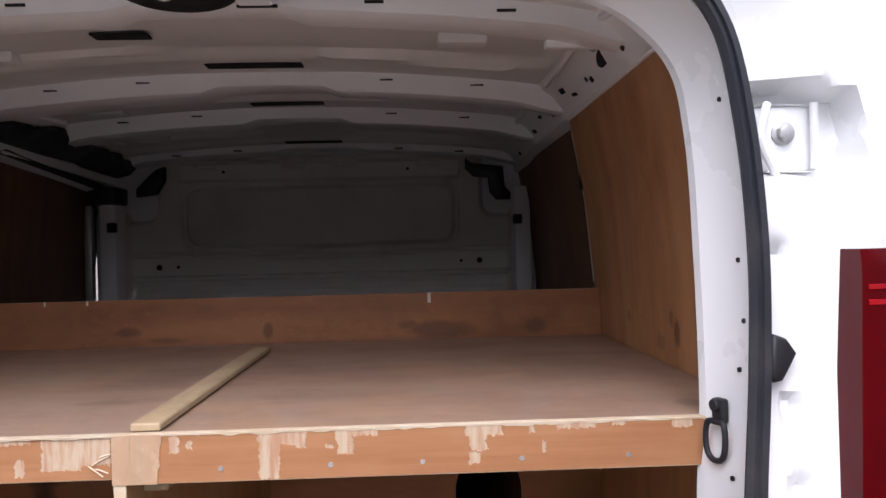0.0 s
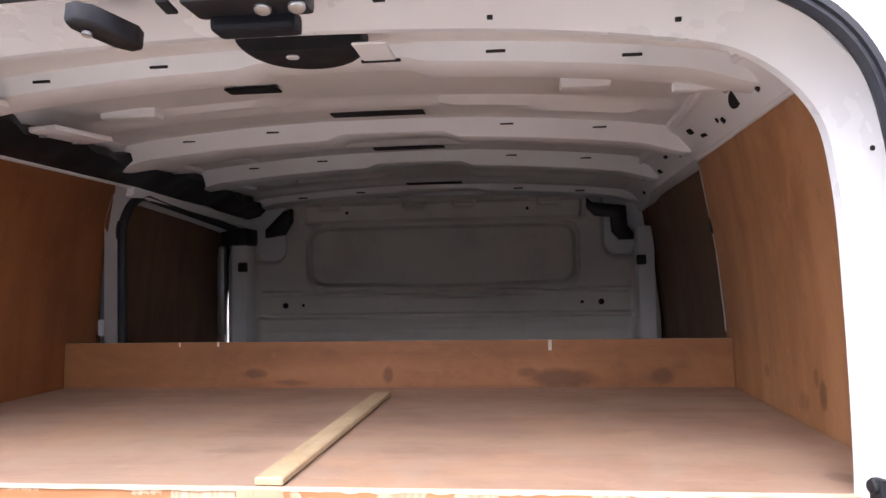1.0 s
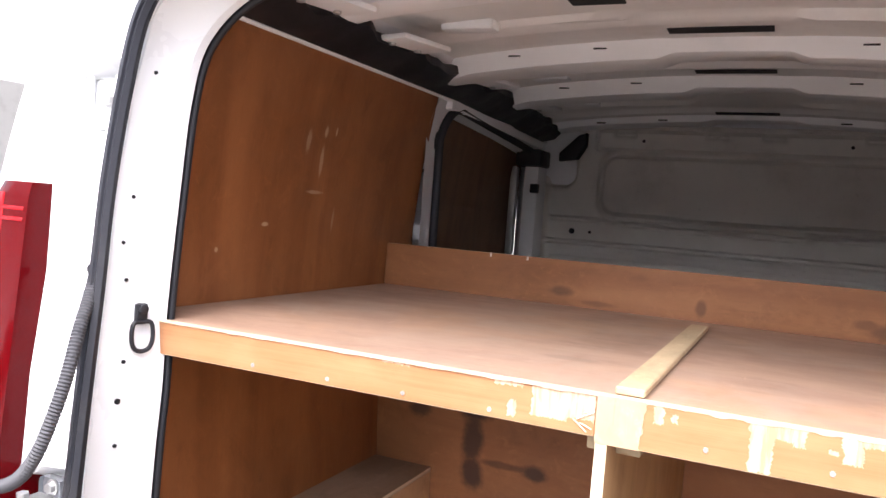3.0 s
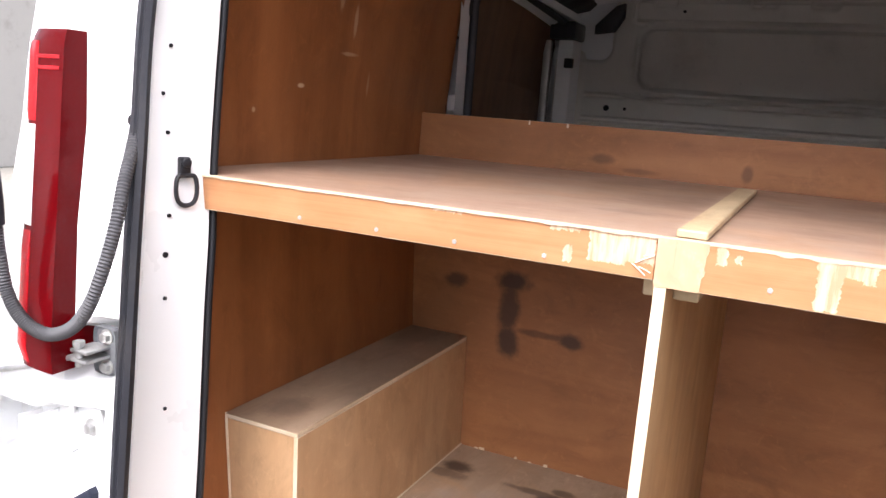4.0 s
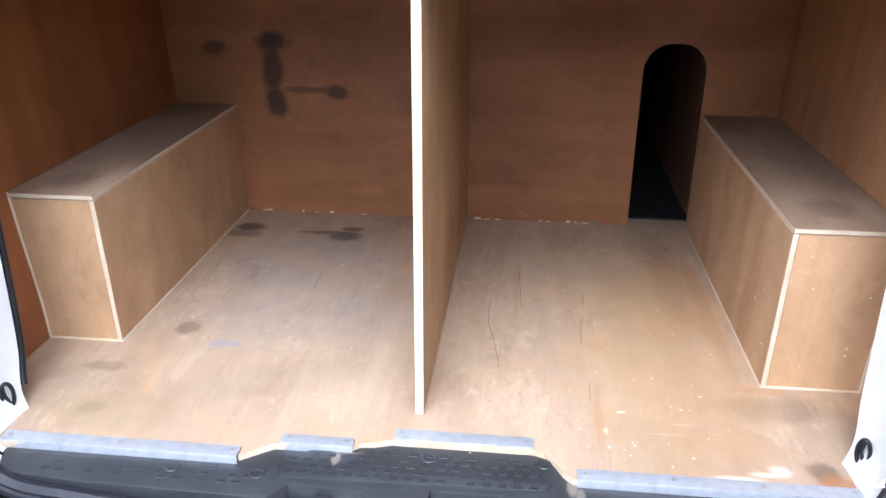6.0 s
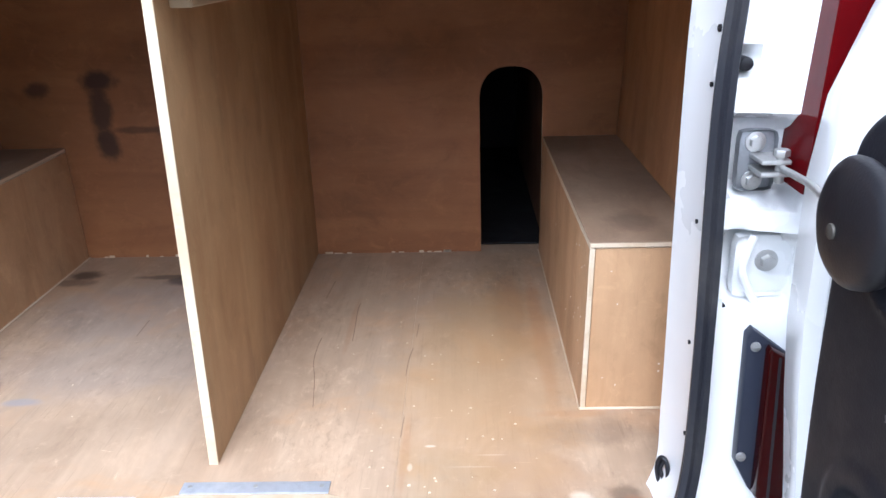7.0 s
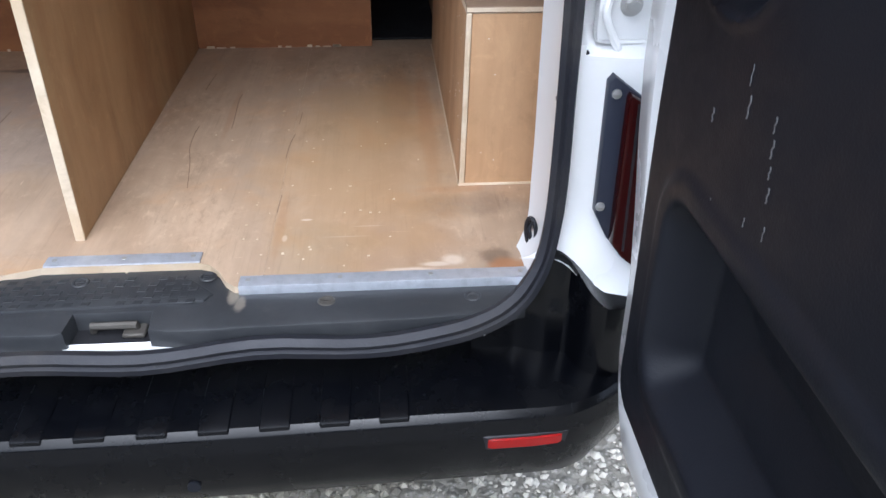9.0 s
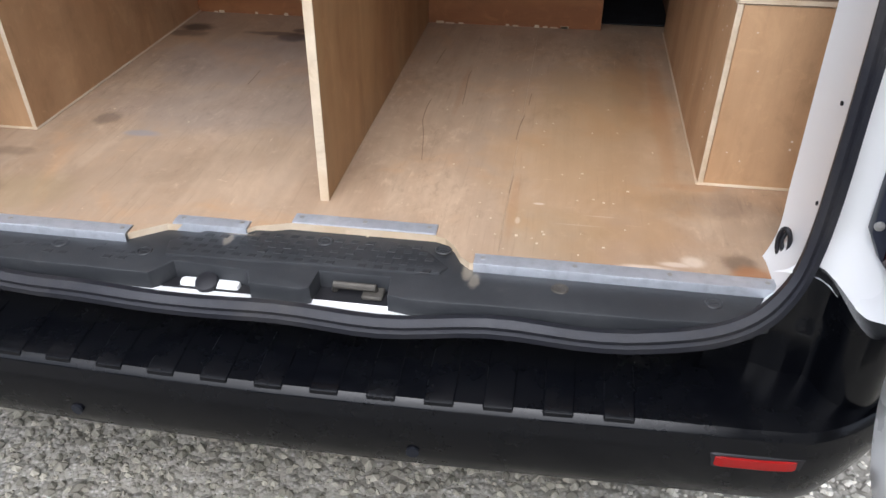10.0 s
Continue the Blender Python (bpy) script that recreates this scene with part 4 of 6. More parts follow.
# van floor pan, underside, front closing wall
b = bm_new()
add_box(b, -0.84, 0.84, 0.02, 2.46, 0.47, 0.535, 0.004)
add_box(b, -0.85, 0.85, 2.46, 2.50, 0.40, 1.93, 0.004)
part("floor_pan", b, M_ROOF, van, "grey steel floor pan")
for side in (1, -1):
    b = bm_new()
    add_box(b, side * 0.875, side * 0.94, 0.24, 2.48, 0.35, 1.895, 0.01)
    part("body_side", b, M_WHITE, van, "white body side")
    # wheel under the load floor
    b = bm_new()
    rows = []
    for k in range(40):
        a = 2 * math.pi * k / 40
        rows.append([Vector((side * (0.72 + x), 0.75 + r * math.cos(a), 0.33 + r * math.sin(a))) for x, r in ((-0.08, 0.21), (-0.10, 0.24), (-0.10, 0.30), (-0.08, 0.325), (0.08, 0.325), (0.10, 0.30), (0.10, 0.24), (0.08, 0.21))])
    add_loft(b, rows, True)
    bmesh.ops.remove_doubles(b, verts=b.verts, dist=1e-5)
    bmesh.ops.translate(b, vec=(0, 0, -0.005), verts=b.verts)
    bmesh.ops.recalc_face_normals(b, faces=b.faces)
    wheel = part("wheel", b, M_RUBBER, van, "black rear tyre", 40)
    b = bm_new()
    add_cyl(b, facing((side * 0.66, 0.75, 0.325), (side, 0, 0)), 0.212, 0.13, 28, bevel=0.02)
    part("rim", b, M_STEEL, wheel, "grey steel rim", 40)


# lashing rings on the frame
def lashing_ring(p, face, swing, name):
    ob_bm = bm_new()
    add_box(ob_bm, -0.009, 0.009, -0.004, 0.008, -0.008, 0.022, 0.004, segs=2)
    add_cyl(ob_bm, pose(0, -0.003, 0.014, 90, 0, 0), 0.0075, 0.006, 14, bevel=0.0015)
    loop = spline([(0.0, -0.004, -0.006), (0.014, -0.005, -0.008), (0.017, -0.006, -0.03), (0.012, -0.006, -0.046), (0.0, -0.006, -0.051), (-0.012, -0.006, -0.046), (-0.017, -0.006, -0.03), (-0.014, -0.005, -0.008)], 5, True)
    add_tube(ob_bm, [Vector(q) for q in loop], 0.0036, 8, True)
    bmesh.ops.transform(ob_bm, matrix=pose(*p, swing, 0, face), verts=ob_bm.verts)
    return part(name, ob_bm, M_BLACK, van, "black steel lashing ring", 45, False)


def on_frame(side, z, k):
    """A point of the side frame at height z, k of the way from seal to rim, with the way it faces."""
    best = min(range(n_ring), key=lambda i: abs(seal_line[i].z - z) + (10 if seal_line[i].x * side < 0.5 else 0))
    p = seal_line[best] * (1 - k) + rim_line[best] * k
    d = rim_line[best] - seal_line[best]
    n = Vector((-side * abs(d.y), -abs(d.x), 0)).normalized()
    p = p + Vector((side * 0.012 * (1 - abs(2 * k - 1)), 0, 0))
    return Vector((p.x, p.y, z)), n


for side, face in ((1, -72), (-1, 72)):
    p, n = on_frame(side, 1.323, 0.74)
    lashing_ring(p + n * 0.004, face, 0, "lashing_ring")
    p, n = on_frame(side, 0.60, 0.80)
    b = bm_new()
    oval = [Vector((0.0095 * math.cos(a), -0.004, -0.012 + 0.024 * math.sin(a))) for a in [math.tau * q / 24 for q in range(24)]]
    add_tube(b, oval, 0.0034, 8, True)
    add_tube(b, [Vector((-0.004, 0.004, 0.004)), Vector((-0.004, -0.004, -0.010)), Vector((0.002, -0.003, -0.030))], 0.003, 8)
    bmesh.ops.transform(b, matrix=pose(*(p + n * 0.006), 4, 0, side * -50), verts=b.verts)
    part("lashing_ring", b, M_BLACK, van, "black steel lashing ring", 45, False)
    for z, k in ((1.70, 0.5), (1.507, 0.45), (1.437, 0.35), (1.38, 0.5), (1.258, 0.56), (1.20, 0.53), (1.135, 0.56), (0.961, 0.62), (0.795, 0.58), (0.665, 0.5)):
        p, n = on_frame(side, z, k)
        b = bm_new()
        add_cyl(b, facing(p - n * 0.001, n), 0.0030 if z != 1.20 else 0.0045, 0.003, 10)
        part("punched_hole", b, M_VOID, van, sketch=False)
    # black rubber strip where the lining meets the frame
    line = [rim_line[i] + Vector((side * 0.001, 0.028, 0)) for i in range(n_ring) if rim_line[i].x * side > 0.40 and 0.57 < rim_line[i].z]
    line.sort(key=lambda q: q.z - 0.2 * abs(q.x))
    if side < 0:
        b = bm_new()
        add_tube(b, line, 0.0065, 8)
        part("edge_strip", b, M_BLACK, van, "black rubber strip along the frame's inner rim", 50, False)

# small fittings in the hinge pockets, on both corners
def corner_fittings(side):
    def at(x, y, z):
        return Vector((side * x, y, z))

    def piece(name, bm, mats, parent, label="", smooth=0.0):
        return part(name, bm, mats, parent, label, smooth, False)

    # door stay: plate, two bolts, clevis, rod
    px, pz = (0.742, 1.057) if side > 0 else (0.752, 1.060)
    b = bm_new()
    add_box(b, side * px - 0.022, side * px + 0.022, 0.046, 0.053, pz - 0.036, pz + 0.036, 0.010, segs=2)
    plate = piece("stay_plate", b, M_DULLZINC, van, "grey zinc plate of the door stay", 40)
    for dz in (0.022, -0.024):
        b = bm_new()
        add_cyl(b, facing(at(px - 0.003, 0.047, pz + dz), (0, -1, 0)), 0.012, 0.003, 18, bevel=0.001)
        add_cyl(b, facing(at(px - 0.003, 0.045, pz + dz), (0, -1, 0)), 0.008, 0.008, 6, bevel=0.001)
        piece("bolt", b, M_STEEL, plate, "zinc bolt with washer", 30)
    b = bm_new()
    for dz in (-0.010, 0.004):
        add_box(b, side * (px + 0.008) - 0.017, side * (px + 0.008) + 0.017, 0.004, 0.047, pz + dz, pz + dz + 0.006, 0.003, segs=2)
    add_cyl(b, facing(at(px + 0.015, 0.012, pz - 0.018), (0, 0, 1)), 0.0055, 0.036, 12, bevel=0.0015)
    add_cyl(b, facing(at(px + 0.015, 0.012, pz + 0.013), (0, 0, 1)), 0.009, 0.008, 6, bevel=0.001)
    piece("clevis", b, M_STEEL, plate, "zinc clevis with its pin", 40)
    b = bm_new()
    if side > 0:
        add_tube(b, [at(px + 0.015, 0.012, pz), at(0.752, -0.08, 1.064), at(0.735, -0.16, 1.070), at(0.728, -0.24, 1.072)], 0.0042, 8)
    else:
        add_tube(b, [at(px + 0.015, 0.012, pz), at(0.82, 0.008, 1.038), at(0.93, 0.005, 1.004)], 0.0042, 8)
    piece("rod", b, M_STEEL, plate, "thin steel stay rod", 60)
    if side < 0:
        for x, z0, z1 in ((0.818, 0.888, 0.950), (0.862, 0.884, 0.944), (0.900, 0.880, 0.936)):
            b = bm_new()
            add_box(b, -x - 0.0025, -x + 0.0025, 0.010, 0.060, z0, z1, 0.0015)
            piece("pocket_rib", b, M_WHITE, van, "white pressed rib in the hinge pocket", 40)
    # hinges: leaf, bent strap and bolt in the middle and upper pocket
    for zc, xc, yc in ((0.924, 0.770 if side > 0 else 0.787, 0.050), (1.648, 0.790, 0.150)):
        b = bm_new()
        add_box(b, side * xc - 0.040, side * xc + 0.040, yc, yc + 0.008, zc - 0.040, zc + 0.040, 0.012, segs=2)
        add_tube(b, spline([at(xc - 0.020, yc - 0.006, zc + 0.040), at(xc - 0.033, yc - 0.014, zc + 0.008), at(xc - 0.030, yc - 0.014, zc - 0.012), at(xc - 0.012, yc - 0.010, zc - 0.046)], 6), 0.0050, 8)
        add_tube(b, [at(xc + 0.034, yc - 0.008, zc + 0.040), at(xc + 0.034, yc - 0.008, zc - 0.036)], 0.0050, 8)
        hinge = piece("hinge", b, M_WHITE, van, "white painted door hinge", 40)
        b = bm_new()
        add_cyl(b, facing(at(xc, yc + 0.001, zc + 0.006), (0, -1, 0)), 0.014, 0.004, 18, bevel=0.001)
        add_cyl(b, facing(at(xc, yc - 0.001, zc + 0.006), (0, -1, 0)), 0.009, 0.011, 6, bevel=0.001)
        piece("bolt", b, M_STEEL, hinge, "zinc hinge bolt with washer", 30)
    for x, y, z, r in (((0.722, 0.075, 1.166, 0.008), (0.715, 0.058, 0.872, 0.0085)) if side > 0 else ((0.760, 0.125, 1.395, 0.009),)):
        b = bm_new()
        add_cyl(b, facing(at(x, y, z), (0, -1, 0)), r, 0.024, 16, bevel=0.003)
        piece("rubber_plug", b, M_BLACK, van, "black rubber plug", 40)
    if side > 0:
        # black wedge-shaped rubber stop that looks out past the seal
        b = bm_new()
        add_slab(b, [(0.738, -0.022), (0.742, 0.026), (0.758, 0.020), (0.769, 0.004), (0.762, -0.010), (0.753, -0.026), (0.744, -0.028)], 0.0, 0.030, 0.005)
        bmesh.ops.transform(b, matrix=Matrix(((1, 0, 0, 0), (0, 0, -1, 0.112), (0, 1, 0, 1.402), (0, 0, 0, 1))), verts=b.verts)
        bmesh.ops.recalc_face_normals(b, faces=b.faces)
        piece("door_buffer", b, M_BLACK, van, "black rubber door stop beside the seal", 45)

    # tail lamp on the outer corner: dark red body, outer strip of red and clear lenses
    Z0, Z1 = 1.034, 1.518

    def lamp_point(z, a, grow):
        k = (z - Z0) / (Z1 - Z0)
        e = 0.9 + 0.1 * smooth01(Z0, Z0 + 0.03, z) * smooth01(Z1, Z1 - 0.02, z)
        inner = (0.772 if side > 0 else 0.786) + 0.056 * k
        return at(inner + (0.092 * e + grow) * math.sin(a), 0.022 + 0.080 * k - (0.044 + grow) * max(math.cos(a), 0.0) ** 0.35 * e, z)

    tail = bm_new()
    rows = []
    for k in range(41):
        z = Z0 + (Z1 - Z0) * k / 40
        inner = (0.772 if side > 0 else 0.786) + 0.056 * k / 40
        rows.append([at(inner + 0.001, 0.06 + 0.08 * k / 40, z)] + [lamp_point(z, math.pi * 0.5 * j / 16, 0.0) for j in range(17)] + [at(inner + 0.094, 0.09 + 0.08 * k / 40, z)])
    vs = add_loft(tail, rows, flip=side < 0)
    tail.faces.new(vs[0]), tail.faces.new(vs[-1])
    bmesh.ops.recalc_face_normals(tail, faces=tail.faces)
    lampo = piece("tail_lamp", tail, M_DEEPRED, van, "tall dark red tail lamp", 40)
    for name, m, z0, z1, text in (("red_lens", M_RED, 1.385, 1.500, "bright red lamp lens"), ("reversing_lens", M_CLEAR, 1.235, 1.380, "clear reversing lens"), ("red_lens", M_RED, 1.040, 1.228, "bright red lamp lens")):
        b = bm_new()
        rows = []
        for k in range(9):
            z = z0 + (z1 - z0) * k / 8
            edge = 0.002 if 0 < k < 8 else 0.0004
            rows.append([lamp_point(z, radians(q), 0.0004 if q in (38, 79) else edge) for q in (38, 39, 45, 52, 60, 68, 77, 79)])
        add_loft(b, rows, flip=side < 0)
        solid(b, 0.002)
        piece(name, b, m, lampo, text, 40)
    # moulded steps under the inner face of the lamp
    for z in (1.478, 1.462):
        b = bm_new()
        rows = [[lamp_point(z + dz, radians(q), g) for q in (4, 12, 20, 28, 36, 44)] for dz, g in ((-0.003, 0.0002), (-0.002, 0.0018), (0.002, 0.0018), (0.003, 0.0002))]
        add_loft(b, rows, flip=side < 0)
        piece("lens_step", b, M_RED, lampo, "thin red moulded step", 40)

    # lower lamp in the corner panel: dark plate with two screws, and a lens along its outer side
    def flat(outline, y0, thick, bevel):
        b = bm_new()
        add_slab(b, outline, 0.0, thick, bevel)
        bmesh.ops.transform(b, matrix=Matrix(((side, 0, 0, 0), (0, 0, -1, y0), (0, 1, 0, 0), (0, 0, 0, 1))), verts=b.verts)
        for v in b.verts:
            v.co.y += 0.10 * (v.co.z - 0.74)
        bmesh.ops.recalc_face_normals(b, faces=b.faces)
        return b

    wide = 0.0 if side > 0 else 0.06
    low = piece("low_lamp", flat([(0.740, 0.676), (0.743, 0.848), (0.750, 0.856), (0.792, 0.826), (0.800, 0.70), (0.790, 0.612), (0.778, 0.618), (0.758, 0.641)], 0.012, 0.016, 0.003), M_LAMPPLATE, van, "dark lamp plate with a smoked red lens", 40)
    piece("lens", flat([(0.776, 0.6195), (0.761, 0.640), (0.765, 0.832), (0.768, 0.838), (0.815 + wide, 0.810), (0.832 + wide, 0.70), (0.822 + wide, 0.592), (0.800, 0.600)], -0.002, 0.018, 0.005), M_DARKRED, low, "smoked red lamp lens", 40)
    for name, m, x0, x1, z0, z1, text in ((("clear_lens", M_CLEAR, 0.838, 0.876, 0.604, 0.652, "clear lens"), ("red_lens", M_DEEPRED, 0.816, 0.880, 0.672, 0.790, "red lens")) if side < 0 else (("shade_line", M_BLACK, 0.7755, 0.779, 0.63, 0.828, "dark moulded line in the lens"),)):
        piece(name, flat([(x0, z0), (x1, z0), (x1, z1), (x0, z1)], -0.0185 if side < 0 else -0.0195, 0.003 if side < 0 else 0.0008, 0.003 if side < 0 else 0.0), m, low, text, 40)
    for x, z in ((0.7525, 0.835), (0.7455, 0.687)):
        b = bm_new()
        add_cyl(b, facing(at(x, -0.003 + 0.10 * (z - 0.74), z), (0, -1, 0)), 0.0062, 0.004, 14, bevel=0.001)
        add_box(b, side * x - 0.004, side * x + 0.004, -0.0085 + 0.10 * (z - 0.74), -0.006 + 0.10 * (z - 0.74), z - 0.0008, z + 0.0008)
        piece("screw", b, M_STEEL, low, "zinc screw", 40)
    # black plastic corner under the panel: a recess beside the seal, then a rounded column that stands on the bumper
    b = bm_new()
    rows = []
    under_seal = [(0.585, 0.498), (0.602, 0.510), (0.63, 0.526), (0.66, 0.556), (0.672, 0.583), (0.684, 0.618)]
    for k in range(57):
        x = 0.585 + 0.275 * k / 56
        top = 0.618 - 0.060 * smooth01(0.690, 0.766, x)
        for (xa, za), (xb, zb) in zip(under_seal, under_seal[1:]):
            if xa <= x <= xb:
                top = za + (zb - za) * (x - xa) / (xb - xa)
        out = smooth01(0.716, 0.736, x)
        column = -0.042 - 0.020 * smooth01(0.72, 0.76, x) + 0.082 * smooth01(0.765, 0.862, x) ** 1.6
        row = []
        for q in range(17):
            z = top + (0.432 - top) * q / 16
            wall = 0.006 - 0.014 * smooth01(0.645, 0.690, x) - 0.005 * smooth01(0.532, 0.524, z)
            row.append(at(x, wall + (column - wall) * out, z))
        rows.append([at(x, row[0].y + 0.004 + 0.046 * out, top + 0.002 + 0.004 * out)] + row)
    add_loft(b, rows, flip=side > 0)
    solid(b, 0.004)
    piece("corner_cover", b, M_BUMPER, van, "black plastic corner cover above the bumper", 50)


for side in (1, -1):
    corner_fittings(side)

# wiring conduit on the left corner: a corrugated hose that hangs in a loop
line = spline([(-0.745, 0.10, 1.400), (-0.728, 0.075, 1.36), (-0.712, 0.045, 1.315), (-0.700, 0.020, 1.26), (-0.700, 0.0, 1.205), (-0.712, -0.015, 1.150), (-0.742, -0.02, 1.112), (-0.786, -0.025, 1.096), (-0.828, -0.03, 1.110),
               (-0.860, -0.03, 1.146), (-0.874, -0.03, 1.20), (-0.880, -0.03, 1.245)], 24)
b = bm_new()
add_tube(b, line, 0.0100, 12, ridge=lambda i: 1.0 if i % 2 else 0.82)
hose = part("wiring_conduit", b, plastic("hose_plastic", (0.06, 0.06, 0.065), 0.5, 300, 0.0003, 0.15), van, "dark grey corrugated wiring hose", 25, False)
b = bm_new()
add_tube(b, spline([(-0.880, -0.03, 1.240), (-0.882, -0.03, 1.275), (-0.888, -0.03, 1.32)], 5), 0.0125, 12)
part("sleeve", b, M_RUBBER, hose, "rubber sleeve", 40, False)

# ---- sill, lock, bumper ----
sill = bm_new()
front = [(-0.655, -0.045), (-0.63, -0.066), (-0.50, -0.076), (-0.25, -0.080), (-0.205, -0.080), (-0.192, -0.062), (-0.182, -0.046), (-0.068, -0.052), (-0.055, -0.080), (0.02, -0.084),
         (0.032, -0.078), (0.034, -0.038), (0.138, -0.038), (0.142, -0.078), (0.17, -0.084), (0.22, -0.084), (0.26, -0.082), (0.50, -0.077), (0.60, -0.070), (0.605, -0.058), (0.655, -0.04)]
outline = front + [(0.66, 0.10), (-0.66, 0.10)]
add_slab(sill, outline, 0.505, 0.5385, 0.004)
# raised middle field
add_slab(sill, [(-0.20, -0.036), (0.165, -0.026), (0.205, -0.022), (0.215, -0.005), (0.18, 0.03), (0.10, 0.055), (-0.15, 0.045), (-0.21, 0.0)], 0.537, 0.5425, 0.004)
sill_ob = part("sill_trim", sill, M_SILL, van, "worn dark grey plastic sill trim", 40)
# tread of small raised pads, worn away in places
b = bm_new()
rnd = random.Random(31)
for i in range(52):
    for j in range(11):
        x, y = -0.60 + 0.0235 * i + (0.011 if j % 2 else 0.0), -0.066 + 0.0145 * j
        middle = -0.19 < x < 0.19 and -0.030 < y < 0.046
        outer = (x < -0.24 or x > 0.29) and -0.060 < y < -0.012
        if not (middle or outer) or rnd.random() < (0.12 if middle else 0.6 if x < 0 else 0.97) or min(math.hypot(x - sx, y - sy) for sx, sy in ((0.024, 0.030), (0.374, -0.030), (0.578, -0.031), (-0.37, -0.029))) < 0.018:
            continue
        z = 0.5424 if middle else 0.5384
        w, d, h = 0.0068, 0.0044, 0.0008 * rnd.uniform(0.4, 1.0)
        lo = [b.verts.new((x + a * w + 0.25 * c * d, y + c * d, z)) for a, c in ((-1, -1), (1, -1), (1, 1), (-1, 1))]
        hi = [b.verts.new((x + 0.8 * (a * w + 0.25 * c * d), y + 0.8 * c * d, z + h)) for a, c in ((-1, -1), (1, -1), (1, 1), (-1, 1))]
        b.faces.new(hi)
        for q in range(4):
            b.faces.new((lo[q], lo[(q + 1) % 4], hi[(q + 1) % 4], hi[q]))
tagged(part("tread_pads", b, plastic("worn_pad_plastic", (0.020, 0.022, 0.025), 0.5, 300.0, 0.0003, 0.25, (0.06, 0.058, 0.055)), sill_ob, "small raised tread pads, partly worn"), kind="stuff")
for x, y in ((0.024, 0.030), (0.202, 0.034), (0.374, -0.030), (0.578, -0.031), (-0.37, -0.029), (-0.235, -0.030)):
    b = bm_new()
    z = 0.5385 if abs(x) > 0.22 else 0.5425
    rows = []
    for k in range(16):
        a = 2 * math.pi * k / 16
        rows.append([Vector((x + r * math.cos(a), y + r * math.sin(a), z + h)) for r, h in ((0.0125, 0.0005), (0.011, 0.0022), (0.0085, 0.0018), (0.0075, 0.0004))])
    add_loft(b, rows, True)
    add_cyl(b, Matrix.Translation((x, y, z)), 0.0078, 0.0014, 14)
    add_box(b, x - 0.005, x + 0.005, y - 0.0009, y + 0.0009, z + 0.001, z + 0.0022)
    bmesh.ops.recalc_face_normals(b, faces=b.faces)
    part("screw", b, M_DULL if abs(x - 0.374) < 0.01 else M_SILL, sill_ob, "recessed screw", 40)
b = bm_new()
add_box(b, 0.026, 0.150, -0.069, -0.034, 0.498, 0.5100, 0.001)
lock = part("lock_well", b, M_VOID, van, "dirty lock striker in a dark well")
b = bm_new()
add_tube(b, [(0.058, -0.045, 0.513), (0.058, -0.048, 0.524), (0.118, -0.048, 0.524), (0.118, -0.045, 0.513)], 0.0055, 8)
add_box(b, 0.100, 0.130, -0.062, -0.036, 0.511, 0.518, 0.002)
part("striker", b, M_DULL, lock, "steel striker loop", 40)
b = bm_new()
add_box(b, 0.024, 0.165, -0.0725, -0.0695, 0.500, 0.5115, 0.001)
part("painted_flange", b, M_WHITE, van, "white painted flange below the sill trim")
b = bm_new()
add_box(b, -0.196, -0.056, -0.070, -0.040, 0.498, 0.5095, 0.001)
part("buffer_well", b, M_VOID, van, "dark well in the sill trim")
b = bm_new()
add_box(b, 0.566, 0.592, -0.079, -0.072, 0.505, 0.5345, 0.001)
part("painted_tab", b, M_WHITE, van, "white painted tab through the sill trim")
b = bm_new()
add_box(b, -0.170, -0.080, -0.066, -0.050, 0.503, 0.517, 0.006, segs=2)
stop = part("buffer_block", b, M_WHITE, van, "white plastic buffer block", 40)
b = bm_new()
add_cyl(b, facing((-0.128, -0.060, 0.511), (0, -0.35, 1)), 0.017, 0.011, 18, bevel=0.004)
part("rubber_stop", b, M_BLACK, stop, "black rubber stop", 40)


BUMPER_PLAN = [(0.0, -0.140), (0.20, -0.137), (0.40, -0.131), (0.55, -0.126), (0.66, -0.123), (0.71, -0.118), (0.752, -0.102), (0.793, -0.075), (0.826, -0.045), (0.848, -0.010), (0.860, 0.04), (0.866, 0.12), (0.868, 0.23)]


def bumper_front(x):
    """How far out the bumper's upper edge lies."""
    for (xa, ya), (xb, yb) in zip(BUMPER_PLAN, BUMPER_PLAN[1:]):
        if abs(x) <= xb:
            return ya + (yb - ya) * (abs(x) - xa) / (xb - xa)
    return BUMPER_PLAN[-1][1]


def bumper_skin(p, out, across):
    """One section of the bumper, from under the sill out over its edge and down to its lower lip; out is the way outwards."""
    ridge = 1.0 - 0.55 * smooth01(0.52, 0.56, across)
    tuck = smooth01(0.70, 0.83, across)
    inner = Vector((p.x - 0.06 * math.copysign(tuck, p.x), max(0.03, p.y * 0.2), 0))
    rows = [inner + Vector((0, 0, 0.452)), p + (inner - p) * 0.62 + Vector((0, 0, 0.4465)), p + (inner - p) * 0.28 + Vector((0, 0, 0.4415))]
    for d, z in ((-0.020, 0.4385), (-0.0070 - 0.002 * ridge, 0.4372), (-0.0055 - 0.002 * ridge, 0.4360), (-0.0004, 0.4290), (0.0012, 0.4255), (0.0022, 0.4180), (0.006, 0.4100), (0.0075, 0.395), (0.0085, 0.376), (0.006, 0.345), (-0.002, 0.318), (-0.016, 0.302), (-0.05, 0.295)):
        rows.append(p + out * (d - tuck * 0.22 * max(0.0, 0.405 - z)) + Vector((0, 0, z)))
    return rows + [inner + Vector((0, 0, 0.296))]


